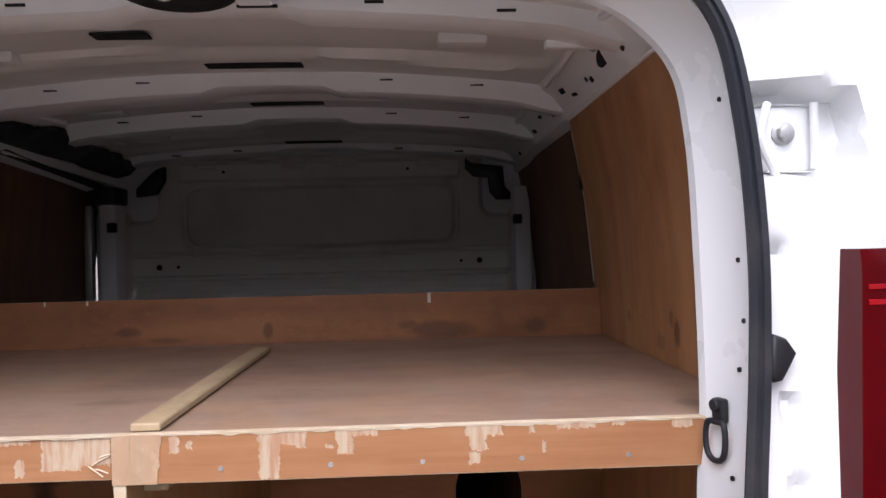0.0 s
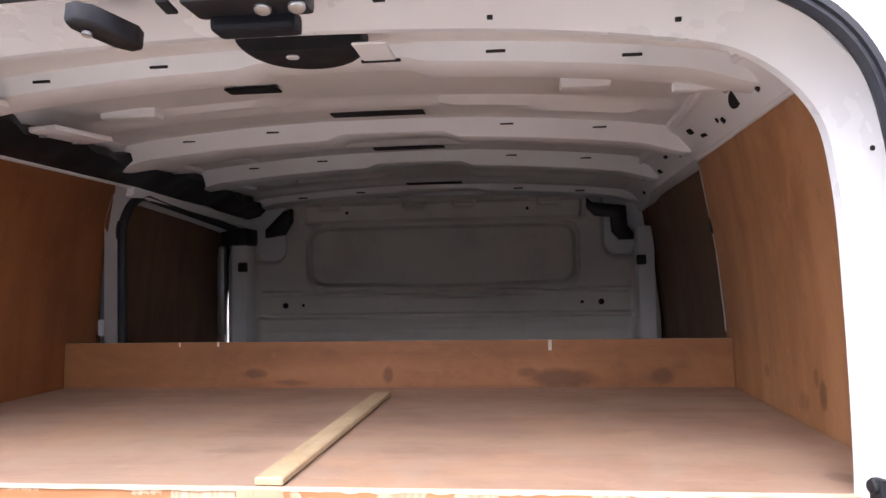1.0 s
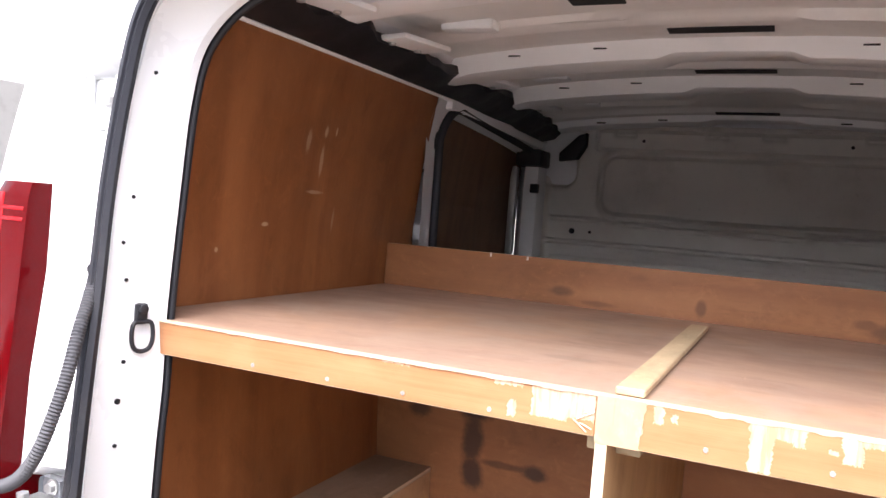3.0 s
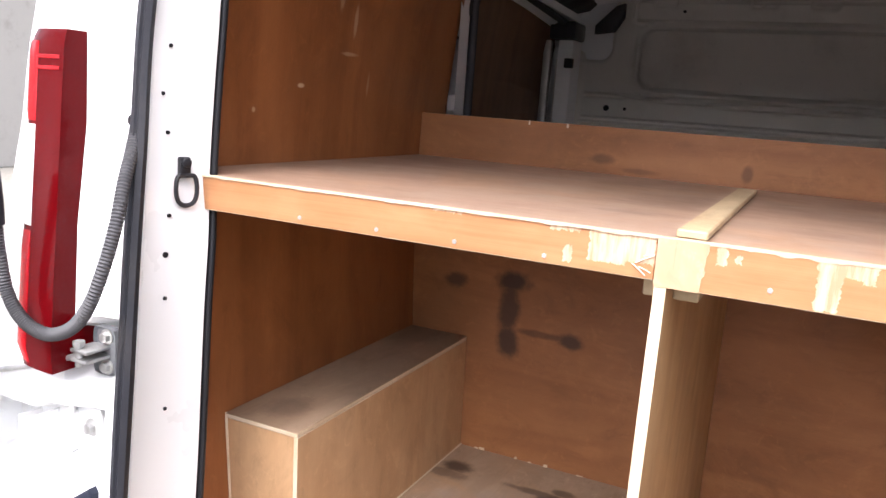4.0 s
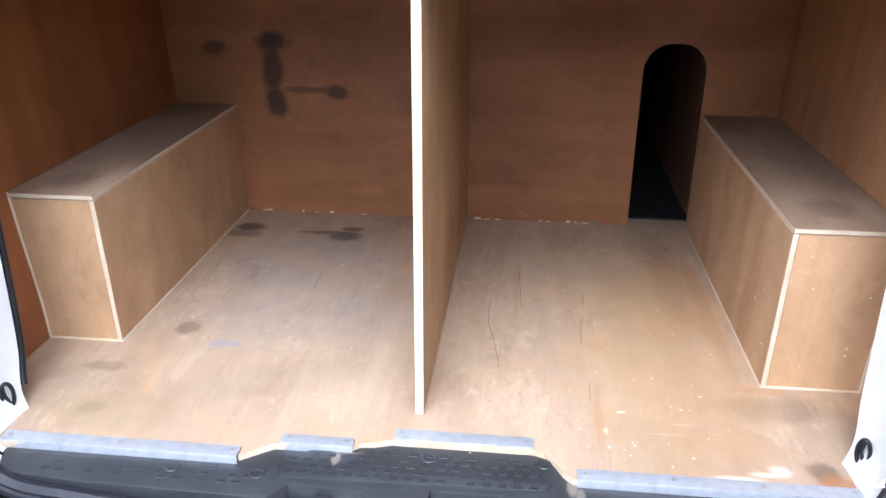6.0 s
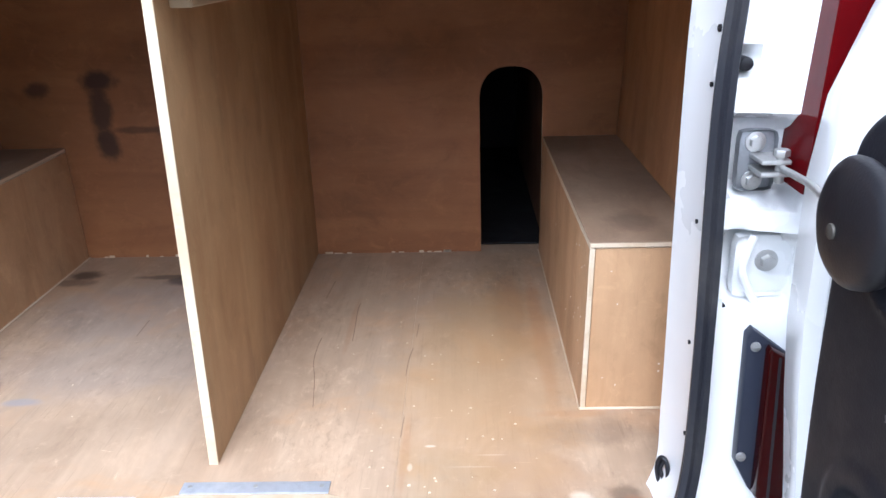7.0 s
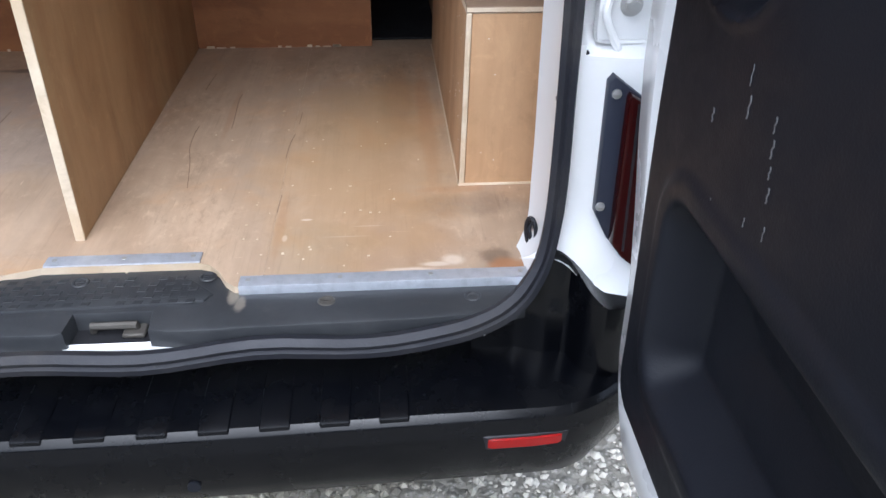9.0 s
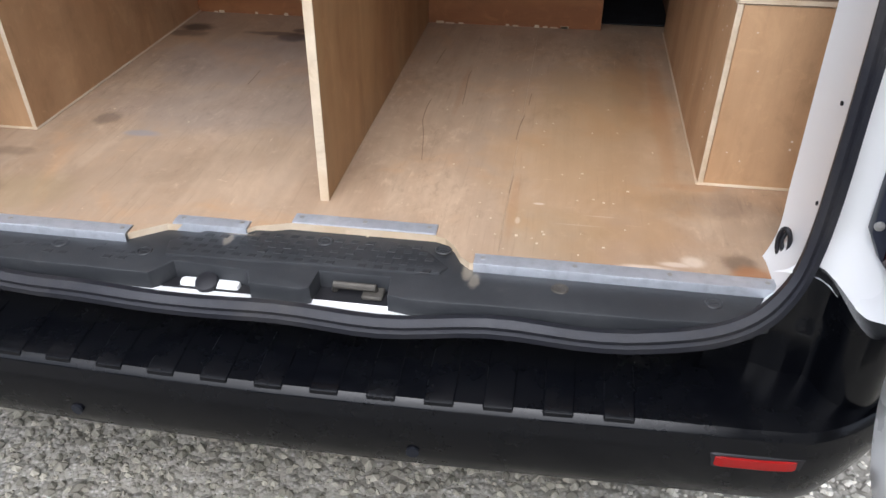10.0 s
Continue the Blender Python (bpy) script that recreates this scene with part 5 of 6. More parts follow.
half = spline([(x, y, 0.0) for x, y in BUMPER_PLAN], 9)
plan = [Vector((-q.x, q.y, 0)) for q in reversed(half[1:])] + half
bump = bm_new()
rows = []
for i, p in enumerate(plan):
    way = plan[min(i + 1, len(plan) - 1)] - plan[max(i - 1, 0)]
    rows.append(bumper_skin(p, Vector((way.y, -way.x, 0)).normalized(), abs(p.x)))
add_loft(bump, rows)
bmesh.ops.recalc_face_normals(bump, faces=bump.faces)
bumper = part("bumper", bump, M_BUMPER, van, "black moulded plastic rear bumper with tread strips", 30, False)
for k in range(-6, 7):
    xc = 0.0785 * k - 0.001
    b = bm_new()
    rows = []
    for x in (xc - 0.0205, xc - 0.0185, xc + 0.0185, xc + 0.0205):
        f = bumper_front(x)
        low = 0.0022 if abs(x - xc) > 0.019 else 0.0
        rows.append([Vector((x, y, z - low)) for y, z in ((-0.028, 0.4480), (f * 0.6, 0.4462), (f + 0.020, 0.4405), (f + 0.0085, 0.4388), (f + 0.0045 + low, 0.4372), (f + 0.0030 + low, 0.4325))])
    add_loft(b, rows)
    bmesh.ops.recalc_face_normals(b, faces=b.faces)
    part("tread_strip", b, M_BUMPER, bumper, "", 40, False)
for side in (1, -1):
    for name, m, x0, x1, cover, heights, text in (("reflector", M_REFLECT, 0.594, 0.699, 0.0115, (0.4020, 0.4000, 0.3855, 0.3835), "oblong red reflector"), ("reflector_bezel", M_BLACK, 0.586, 0.712, 0.0090, (0.4060, 0.4035, 0.3820, 0.3785), "")):
        b = bm_new()
        rows = []
        for k in range(15):
            x = x0 + (x1 - x0) * k / 14
            f = bumper_front(x)
            end = 0.003 if k in (0, 14) else 0.0
            rows.append([Vector((side * x, f - cover + y + end, z)) for (y, z) in zip((0.004, 0.0, 0.0, 0.004), heights)])
        add_loft(b, rows, flip=side > 0)
        solid(b, 0.004)
        part(name, b, m, bumper, text, 40, False)
for x in (-0.76, -0.30, 0.20, 0.76):
    b = bm_new()
    add_cyl(b, facing((x, bumper_front(x) - 0.0065 + 0.030 * (abs(x) > 0.5), 0.352), (0.55 * x, -1, 0)), 0.009, 0.004, 16)
    part("blanking_plug", b, M_TRIM, bumper, "", 40, False)


# ---- rear doors, swung open ----
def rear_door(side, hinge, turn, label):
    """Built along its own axes: u away from the hinge, v up, w towards the load space; then turned about the hinge."""
    m = Matrix.Translation(hinge) @ Matrix.Rotation(turn, 4, "Z")

    def world(u, v, w):
        return m @ Vector((side * (0.095 * smooth01(1.08, 1.42, v) - w), -u, v))

    def piece(name, bm, mats, parent, text="", smooth=0.0):
        return part(name, bm, mats, parent, text, smooth, False)

    door = thing("rear_door", (hinge[0], hinge[1], 0.38), label, "van door", "rear doors")
    W, Z0, Z1 = 0.72, 0.415, 1.88

    # shell with rounded corners: rim towards the load space
    def outline(inset, r):
        pts = []
        for cu, cv, a0 in ((W - inset - r, Z0 + inset + r, -90), (W - inset - r, Z1 - inset - r, 0), (inset + r, Z1 - inset - r, 90), (inset + r, Z0 + inset + r, 180)):
            pts += [(cu + r * math.cos(radians(a0 + q * 11.25)), cv + r * math.sin(radians(a0 + q * 11.25))) for q in range(9)]
            if a0 in (-90, 90):
                x, za, zb = pts[-1][0], pts[-1][1], (Z1 if a0 < 0 else Z0) + (-1 if a0 < 0 else 1) * (inset + r)
                pts += [(x, za + (zb - za) * q / 14) for q in range(1, 14)]
        return pts
    bm = bm_new()
    rows = [[world(u + 0.072 * smooth01(0.93, 0.60, v) * smooth01(0.22, 0.0, u), v, w) for u, v in outline(i, r)] for i, r, w in ((0.0, 0.15, -0.05), (0.0, 0.15, 0.012), (0.004, 0.146, 0.022), (0.010, 0.14, 0.027), (0.060, 0.13, 0.030), (0.076, 0.13, 0.018), (0.080, 0.13, -0.046))]
    rows = [row + [row[0]] for row in rows]
    vs = add_loft(bm, rows)
    for cap in (vs[0][:-1], vs[-1][:-1]):
        for i in range(len(cap) // 2 - 1):
            bm.faces.new([cap[i], cap[i + 1], cap[-2 - i], cap[-1 - i]])
    bmesh.ops.remove_doubles(bm, verts=bm.verts, dist=1e-5)
    bmesh.ops.recalc_face_normals(bm, faces=bm.faces)
    piece("door_shell", bm, M_WHITE, door, "glossy white painted door shell", 40)
    # pressed bead over the lining
    bm = bm_new()
    add_tube(bm, spline([world(0.135, 1.175, 0.030), world(0.165, 1.205, 0.030), world(0.23, 1.215, 0.030), world(0.45, 1.215, 0.030), world(0.62, 1.205, 0.030)], 8), 0.006, 10)
    piece("pressed_bead", bm, M_WHITE, door, "pressed bead in the white door shell", 60)

    # dark lining on the lower door, with a deep bin and a round hollow behind the stay's shield
    bm = bm_new()
    rows = []
    NU, NV = 120, 130
    u0, u1, v0, v1 = 0.124, 0.66, 0.520, 1.186
    for i in range(NV + 1):
        v = v0 + (v1 - v0) * i / NV
        row = []
        for j in range(NU + 1):
            u = u0 + (u1 - u0) * j / NU
            d = rounded_box(u, v, (u0 + u1) / 2, (v0 + v1) / 2, (u1 - u0) / 2, (v1 - v0) / 2, 0.062)
            w = 0.026 + 0.028 * smooth01(0.0, -0.028, d)
            rim = rounded_box(u, v, 0.430, 0.738, 0.215, 0.114, 0.05)
            w -= 0.050 * smooth01(0.0, -0.040, rim) + 0.022 * smooth01(-0.04, -0.16, rim)
            w += 0.004 * smooth01(0.022, 0.008, abs(rim - 0.006))
            hollow = math.hypot((u - 0.262) / 0.072, (v - 1.080) / 0.062) - 1.0
            w -= 0.018 * smooth01(0.05, -0.25, hollow)
            w += 0.003 * smooth01(0.12, 0.0, abs(hollow - 0.08))
            if d > 0:
                # outside points come back onto the rounded edge
                cu, cv = (u0 + u1) / 2, (v0 + v1) / 2
                k = 1 - d / math.hypot(u - cu, v - cv)
                row.append(world(cu + (u - cu) * k, cv + (v - cv) * k, 0.026))
            else:
                row.append(world(u + 0.018 * smooth01(0.93, 0.60, v) * smooth01(0.30, 0.124, u), v, w))
        rows.append(row)
    add_loft(bm, rows, flip=side < 0)
    bmesh.ops.recalc_face_normals(bm, faces=bm.faces)
    lining = piece("lining", bm, M_TRIM, door, "scratched dark grey plastic door lining with a bin", 50)
    # shield over the stay's end: a rounded teardrop standing proud, pointed at its top
    bm = bm_new()
    shape = spline([(0.186, 1.080, 0), (0.188, 1.108, 0), (0.200, 1.130, 0), (0.220, 1.138, 0), (0.260, 1.133, 0), (0.290, 1.117, 0), (0.302, 1.092, 0), (0.286, 1.056, 0), (0.242, 1.038, 0), (0.202, 1.050, 0)], 6, True)
    c = Vector((0.242, 1.086, 0))
    rows = []
    for k, w in ((0.40, 0.038), (0.62, 0.062), (0.86, 0.076), (0.97, 0.081), (1.0, 0.087), (0.985, 0.0915), (0.94, 0.0948), (0.80, 0.098), (0.5, 0.1000), (0.1, 0.1010)):
        row = [c + (q - c) * k for q in shape]
        rows.append([world(q.x, q.y, w) for q in row + [row[0]]])
    vs = add_loft(bm, rows)
    bm.faces.new(vs[-1][:-1])
    bmesh.ops.remove_doubles(bm, verts=bm.verts, dist=1e-5)
    bmesh.ops.recalc_face_normals(bm, faces=bm.faces)
    shield = piece("stay_shield", bm, M_BLACK, lining, "black plastic shield over the door stay", 45)
    bm = bm_new()
    p, q = world(0.232, 1.081, 0.0990), world(0.232, 1.081, 0.11)
    add_cyl(bm, facing(p, q - p), 0.0065, 0.004, 14, bevel=0.001)
    piece("screw", bm, M_DULL, lining, "small screw", 40)
    # pale scuffs scored into the lining
    for u, v, du, dv in ((0.272, 0.939, 0.0022, 0.006), (0.322, 0.990, 0.0012, 0.008), (0.328, 0.968, 0.0018, 0.009), (0.370, 0.972, 0.0014, 0.006), (0.374, 0.956, 0.0016, 0.007), (0.378, 0.940, 0.0014, 0.005), (0.383, 0.925, 0.0016, 0.006), (0.390, 0.898, 0.0012, 0.006),
                         (0.300, 0.875, 0.0010, 0.003), (0.360, 0.890, 0.0008, 0.004)):
        bm = bm_new()
        zig = [(0.0, 1.0), (0.7, 0.4), (-0.4, -0.1), (0.5, -0.6), (0.0, -1.0)]
        right = [world(u + du * (0.5 + a), v + dv * b, 0.0544) for a, b in zig]
        left = [world(u - du * (0.5 - a), v + dv * b, 0.0544) for a, b in zig]
        add_loft(bm, [left, right])
        solid(bm, 0.0006)
        piece("scuff", bm, M_SCUFF, lining)
    bm = bm_new()
    add_tube(bm, [world(0.275, 1.0785, 0.0982), world(0.286, 1.0795, 0.0965), world(0.293, 1.082, 0.0942), world(0.2945, 1.088, 0.0940)], 0.0009, 6)
    piece("scuff", bm, M_SCUFF, lining)
    return door


rear_door(1, Vector((0.789, -0.035, 0)), radians(0), "open white rear door with a scratched dark plastic lining")
rear_door(-1, Vector((-0.925, -0.03, 0)), radians(-14), "open white rear door with dark plastic lining")


# ---- plywood fittings ----
def sheet(x0, x1, y0, y1, z0, z1, thin, bevel=0.0012):
    return add_box(bm_new(), x0, x1, y0, y1, z0, z1, bevel, thin=thin)


# floor sheets, the rear edge cut round the sill
def floor_sheet(outline):
    b = bm_new()
    add_slab(b, outline, FLOOR - 0.0115, FLOOR)
    for f in b.faces:
        f.material_index = 0 if f.normal.z > 0.5 else 1
    return b


curve = [(0.193, 0.098), (0.209, 0.092), (0.225, 0.074), (0.237, 0.050), (0.252, 0.035)]
floor = thing("plywood_floor", (0, 0.0, FLOOR), "scuffed pale brown plywood floor with dark stains", "floor", kind="structure")
part("sheet", floor_sheet([(-0.660, 0.026), (-0.266, 0.034), (-0.219, 0.068), (-0.092, 0.072), (-0.082, 0.082), (-0.034, 0.098)] + curve + [(0.2894, 0.032), (0.2894, 1.20), (0.20, 2.38), (-0.79, 2.38), (-0.79, 0.20), (-0.70, 0.14)]),
     [M_FLOOR, M_EDGE], floor)
part("sheet", floor_sheet([(0.2897, 0.032), (0.676, 0.032), (0.70, 0.14), (0.79, 0.20), (0.79, 2.38), (0.2015, 2.38), (0.2899, 1.20)]), [M_FLOOR, M_EDGE], floor)
# splinters, cracks and crumbs on it
b = bm_new()
rnd = random.Random(11)
for k in range(60):
    x, y = rnd.gauss(0.33, 0.10) if k % 3 else rnd.uniform(-0.6, 0.6), abs(rnd.gauss(0.0, 0.3)) + 0.06
    if abs(x) > 0.56 or y > 1.1:
        continue
    r = rnd.uniform(0.0007, 0.0018)
    add_box(b, x - r * rnd.uniform(0.6, 2), x + r, y - r, y + r * rnd.uniform(0.5, 1.5), FLOOR, FLOOR + r * 0.7)
tagged(whole("crumbs", b, M_EDGE, (0, 0, FLOOR), "pale wood crumbs and flecks on the plywood floor", "debris"), kind="stuff")
b = bm_new()
for pts in ([(0.128, 0.335), (0.120, 0.39), (0.112, 0.44), (0.100, 0.50), (0.097, 0.56), (0.099, 0.60)], [(0.165, 0.585), (0.163, 0.64), (0.158, 0.73), (0.160, 0.77)], [(0.076, 0.80), (0.079, 0.86), (0.082, 0.90)],
            [(0.285, 0.44), (0.287, 0.50), (0.293, 0.55)], [(0.297, 0.60), (0.299, 0.66)], [(0.290, 0.24), (0.292, 0.30)], [(-0.30, 0.62), (-0.302, 0.70)]):
    line = spline([(x, y, FLOOR + 0.0004) for x, y in pts], 6)
    add_loft(b, [[q + Vector((-0.0008, 0, 0)) for q in line], [q + Vector((0.0008, 0, 0)) for q in line]])
solid(b, 0.0005)
part("crack", b, plywood("dark_crack", (0.24, 0.155, 0.095), (0.18, 0.11, 0.065), 1), floor, "dark split in the veneer")

# aluminium angles on the floor's rear edge
for x0, x1, y, n_screw in ((-0.659, -0.266, 0.030, 3), (-0.210, -0.092, 0.072, 2), (-0.030, 0.193, 0.102, 3), (0.258, 0.670, 0.034, 4)):
    b = bm_new()
    w = 0.023 if x0 != -0.210 else 0.020
    rows = []
    for k in range(13):
        x = x0 + (x1 - x0) * k / 12
        j = 0.0007 * noise.noise(Vector((x * 30, y, 0)))
        rows.append([Vector((x, yy, zz + j)) for yy, zz in ((y + w, FLOOR + 0.0005), (y + w, FLOOR + 0.0022), (y + 0.001, FLOOR + 0.0026), (y - 0.0025, FLOOR + 0.0022), (y - 0.0032, FLOOR), (y - 0.0036, FLOOR - 0.0125), (y - 0.0018, FLOOR - 0.0125))])
    add_loft(b, rows)
    bmesh.ops.recalc_face_normals(b, faces=b.faces)
    bmesh.ops.holes_fill(b, edges=b.edges)
    ang = whole("edge_angle", b, M_ALU, ((x0 + x1) / 2, y, FLOOR), "scratched aluminium angle along the floor edge", "edge trim", "floor edge angles", smooth=35)
    for k in range(n_screw):
        x = x0 + 0.012 + (x1 - x0 - 0.024) * k / (n_screw - 1)
        b = bm_new()
        add_cyl(b, Matrix.Translation((x, y + 0.012, FLOOR + 0.002)), 0.0035, 0.0012, 10)
        part("screw", b, M_STEEL, ang)

# side linings
def lining_sheet(side, y0, y1, thick=0.007, off=0.0):
    b = bm_new()
    zs = [FLOOR - 0.02 + (1.80 - FLOOR + 0.02) * k / 24 for k in range(25)]
    rows = []
    for y in [y0 + (y1 - y0) * k / 6 for k in range(7)]:
        rows.append([Vector((side * (wall_x(z) + off), y, z)) for z in zs])
    inner = add_loft(b, rows)
    outer = add_loft(b, [[Vector((side * (wall_x(z) + off + thick), y, z)) for z in zs] for y in [y0 + (y1 - y0) * k / 6 for k in range(7)]])
    for vi, vo in ((inner[0], outer[0]), (inner[-1], outer[-1])):
        for a in range(len(vi) - 1):
            f = b.faces.new((vi[a], vi[a + 1], vo[a + 1], vo[a]))
            f.material_index = 1
    for col in (0, -1):
        for a in range(len(inner) - 1):
            f = b.faces.new((inner[a][col], inner[a + 1][col], outer[a + 1][col], outer[a][col]))
            f.material_index = 1
    bmesh.ops.recalc_face_normals(b, faces=b.faces)
    return b


for side in (1, -1):
    y1 = 1.15 if side > 0 else 1.235
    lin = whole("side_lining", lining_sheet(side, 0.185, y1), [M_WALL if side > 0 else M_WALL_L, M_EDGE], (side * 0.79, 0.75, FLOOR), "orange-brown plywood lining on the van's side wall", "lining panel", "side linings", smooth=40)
    # pale flange above it
    b = bm_new()
    add_box(b, side * 0.747 - 0.008, side * 0.747 + 0.008, 0.20, y1 if side > 0 else 1.36, 1.797, 1.806, 0.003)
    part("top_flange", b, M_ROOF, lin, "pale steel flange along the top")
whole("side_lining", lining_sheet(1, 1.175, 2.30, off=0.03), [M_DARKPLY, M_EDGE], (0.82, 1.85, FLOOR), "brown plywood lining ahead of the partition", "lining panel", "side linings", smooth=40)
b = bm_new()
add_tube(b, [Vector((wall_x(z) + 0.004, 1.162, z)) for z in (1.40, 1.50, 1.60, 1.70, 1.80)], 0.004, 8)
rod = whole("joint_strip", b, M_STEEL, (0.79, 1.162, 1.4), "thin bright metal strip at the joint of two linings", "metal strip", smooth=60)
b = bm_new()
add_box(b, 0.770, 0.800, 1.145, 1.18, 1.625, 1.70, 0.010, segs=2)
part("catch", b, M_BLACK, rod, "black plastic catch", 40)

# partition with its crawl-through arch
arch = bm_new()
AX0, AX1, AZ = 0.442, 0.598, 0.936
TOPZ = 1.388
def column(x, top):
    """Heights of the sheet's foot and head at x; the arch cuts its foot."""
    z0 = FLOOR
    if AX0 <= x <= AX1 and top:
        k = (x - (AX0 + AX1) / 2) / ((AX1 - AX0) / 2)
        z0 = AZ + 0.072 * math.sqrt(max(1 - abs(k) ** 2.6, 0.0))
    return z0


side_l = [(-wall_x(z) + 0.002, z) for z in (FLOOR, 0.62, 0.7, 0.83, 1.0, 1.15, 1.25, TOPZ)]
pieces = [side_l + [(AX0, TOPZ), (AX0, FLOOR)], [(AX1, FLOOR), (AX1, TOPZ)] + [(-x, z) for x, z in reversed(side_l)]]
over = [AX0 + (AX1 - AX0) * (1 - math.cos(math.pi * k / 24)) / 2 for k in range(25)]
for xa, xb in zip(over, over[1:]):
    pieces.append([(xa, column(xa, True)), (xa, TOPZ), (xb, TOPZ), (xb, column(xb, True))])
for pc in pieces:
    arch.faces.new([arch.verts.new((x, BACK_Y, z)) for x, z in pc])
    arch.faces.new([arch.verts.new((x, BACK_Y + 0.009, z)) for x, z in reversed(pc)])
rim_pts = [(AX0, FLOOR), (AX0, AZ)] + [(x, column(x, True)) for x in over] + [(AX1, AZ), (AX1, FLOOR)]
for loop in (rim_pts, side_l + [(-x, z) for x, z in reversed(side_l)]):
    for (xa, za), (xb, zb) in zip(loop, loop[1:]):
        f = arch.faces.new([arch.verts.new(q) for q in ((xa, BACK_Y, za), (xb, BACK_Y, zb), (xb, BACK_Y + 0.009, zb), (xa, BACK_Y + 0.009, za))])
        f.material_index = 1
bmesh.ops.remove_doubles(arch, verts=arch.verts, dist=1e-5)
wallp = whole("plywood_partition", arch, [M_BACK, M_EDGE], (0, BACK_Y, FLOOR), "stained orange-brown plywood partition with an arched hole at the floor", "partition")
for x, w, h in ((0.390, 0.008, 0.024), (-0.403, 0.005, 0.010), (-0.50, 0.004, 0.010)):
    b = bm_new()
    add_box(b, x - w / 2, x + w / 2, BACK_Y - 0.0015, BACK_Y + 0.0005, TOPZ - h, TOPZ + 0.001, 0.0004)
    part("tape", b, M_STAPLE, wallp, "scrap of pale tape")
# torn chips along its foot
b = bm_new()
rnd = random.Random(5)
for k in range(20):
    x = rnd.uniform(-0.58, 0.41)
    if -0.02 < x < 0.03:
        continue
    w = rnd.uniform(0.003, 0.012)
    add_box(b, x - w, x + w, BACK_Y - 0.003, BACK_Y - 0.0005, FLOOR, FLOOR + rnd.uniform(0.002, 0.006))
part("chipped_edge", b, M_EDGE, wallp, "pale chipped edge at its foot")

# shelf with its torn front board, timber batten
shelf = thing("plywood_shelf", (0, SHELF_Y, SHELF_Z + 0.0365), "full-width plywood shelf with a torn front board", "shelf")
part("board", sheet(-0.798, 0.798, SHELF_Y + 0.001, BACK_Y - 0.002, SHELF_Z - 0.011, SHELF_Z, 2), [M_SHELF, M_EDGE], shelf, "dusty pinkish plywood shelf board")
for x0, x1, y0, z0 in ((-0.718, -0.0085, SHELF_Y - 0.0115, 1.2295), (-0.0075, 0.742, SHELF_Y - 0.0130, 1.2235)):
    part("front_board", sheet(x0, x1, y0, SHELF_Y, z0, SHELF_Z + 0.0005, 1), [M_LIP, M_EDGE], shelf, "orange plywood front board with pale torn veneer")
b = bm_new()
low, high, lip_top = [], [], []
for k in range(400):
    x = -0.717 + 1.458 * k / 399
    r = noise.noise(Vector((x * 26, 3.1, 0))) + 0.6 * noise.noise(Vector((x * 90, 7.7, 0)))
    h = 0.0010 + 0.0022 * max(r, 0) * (0.8 if x < -0.12 else 1.6)
    low.append(Vector((x, SHELF_Y - 0.0136, SHELF_Z - h)))
    high.append(Vector((x, SHELF_Y - 0.0140, SHELF_Z + 0.0012)))
    lip_top.append(Vector((x, SHELF_Y - 0.002, SHELF_Z + 0.0016)))
add_loft(b, [low, high, lip_top])
bmesh.ops.recalc_face_normals(b, faces=b.faces)
part("splintered_edge", b, M_EDGE, shelf, "pale splintered top edge")
for x in (-0.52, -0.39, -0.27, -0.145, 0.12, 0.25, 0.36, 0.48, 0.61):
    b = bm_new()
    add_cyl(b, facing((x, SHELF_Y - (0.0114 if x < 0 else 0.0129), 1.239), (0, -1, 0)), 0.003, 0.0012, 12)
    part("screw", b, M_STEEL, shelf, smooth=40)
b = bm_new()
add_box(b, 0.010, 0.046, SHELF_Y - 0.002, 0.93, SHELF_Z + 0.0017, SHELF_Z + 0.012, 0.002)
whole("timber_batten", b, M_PINE, (0.013, 0.6, SHELF_Z), "pale sawn pine batten lying across the shelf", "batten")

# divider under the shelf, and its two cleats
divider = thing("plywood_divider", (-0.004, 0.6, FLOOR), "upright brown plywood divider with a pale front edge", "divider")


def leaning(b):
    """The divider's front edge runs back a little towards its top."""
    for v in b.verts:
        v.co.y += 0.020 * (v.co.z - FLOOR) / 0.72 * smooth01(1.0, 0.2, v.co.y)
    return b


part("panel", leaning(sheet(-0.006, 0.008, 0.1725, BACK_Y - 0.002, FLOOR, SHELF_Z - 0.0115, 0)), [M_DIV, M_EDGE], divider)
part("front_edge", leaning(add_box(bm_new(), -0.0062, 0.0082, 0.1705, 0.1725, FLOOR, SHELF_Z - 0.0115, 0.0003)), M_EDGE, divider, "pale bare front edge")
for x0, x1, y0 in ((-0.029, -0.0065, 0.245), (0.0085, 0.040, 0.245)):
    b = bm_new()
    add_box(b, x0, x1, y0, y0 + 0.78, 1.200, SHELF_Z - 0.0115, 0.002)
    whole("timber_cleat", b, M_PINE, ((x0 + x1) / 2, y0, 1.248), "pale pine cleat under the shelf beside the divider", "cleat", "shelf cleats")
# bare wood where the two front boards meet, torn away at its upper left
b = bm_new()
rows = []
for k in range(15):
    z = 1.2238 + (SHELF_Z + 0.0004 - 1.2238) * k / 14
    right = 0.051 + 0.004 * noise.noise(Vector((z * 120, 2.0, 0))) - 0.006 * (1 - k / 14)
    rows.append([Vector((-0.0074, SHELF_Y - 0.0136, z)), Vector((0.022, SHELF_Y - 0.0137, z)), Vector((right, SHELF_Y - 0.0136, z))])
add_loft(b, rows)
solid(b, 0.0005)
part("pale_patch", b, M_BARE, shelf, "pale bare patch at the middle joint")
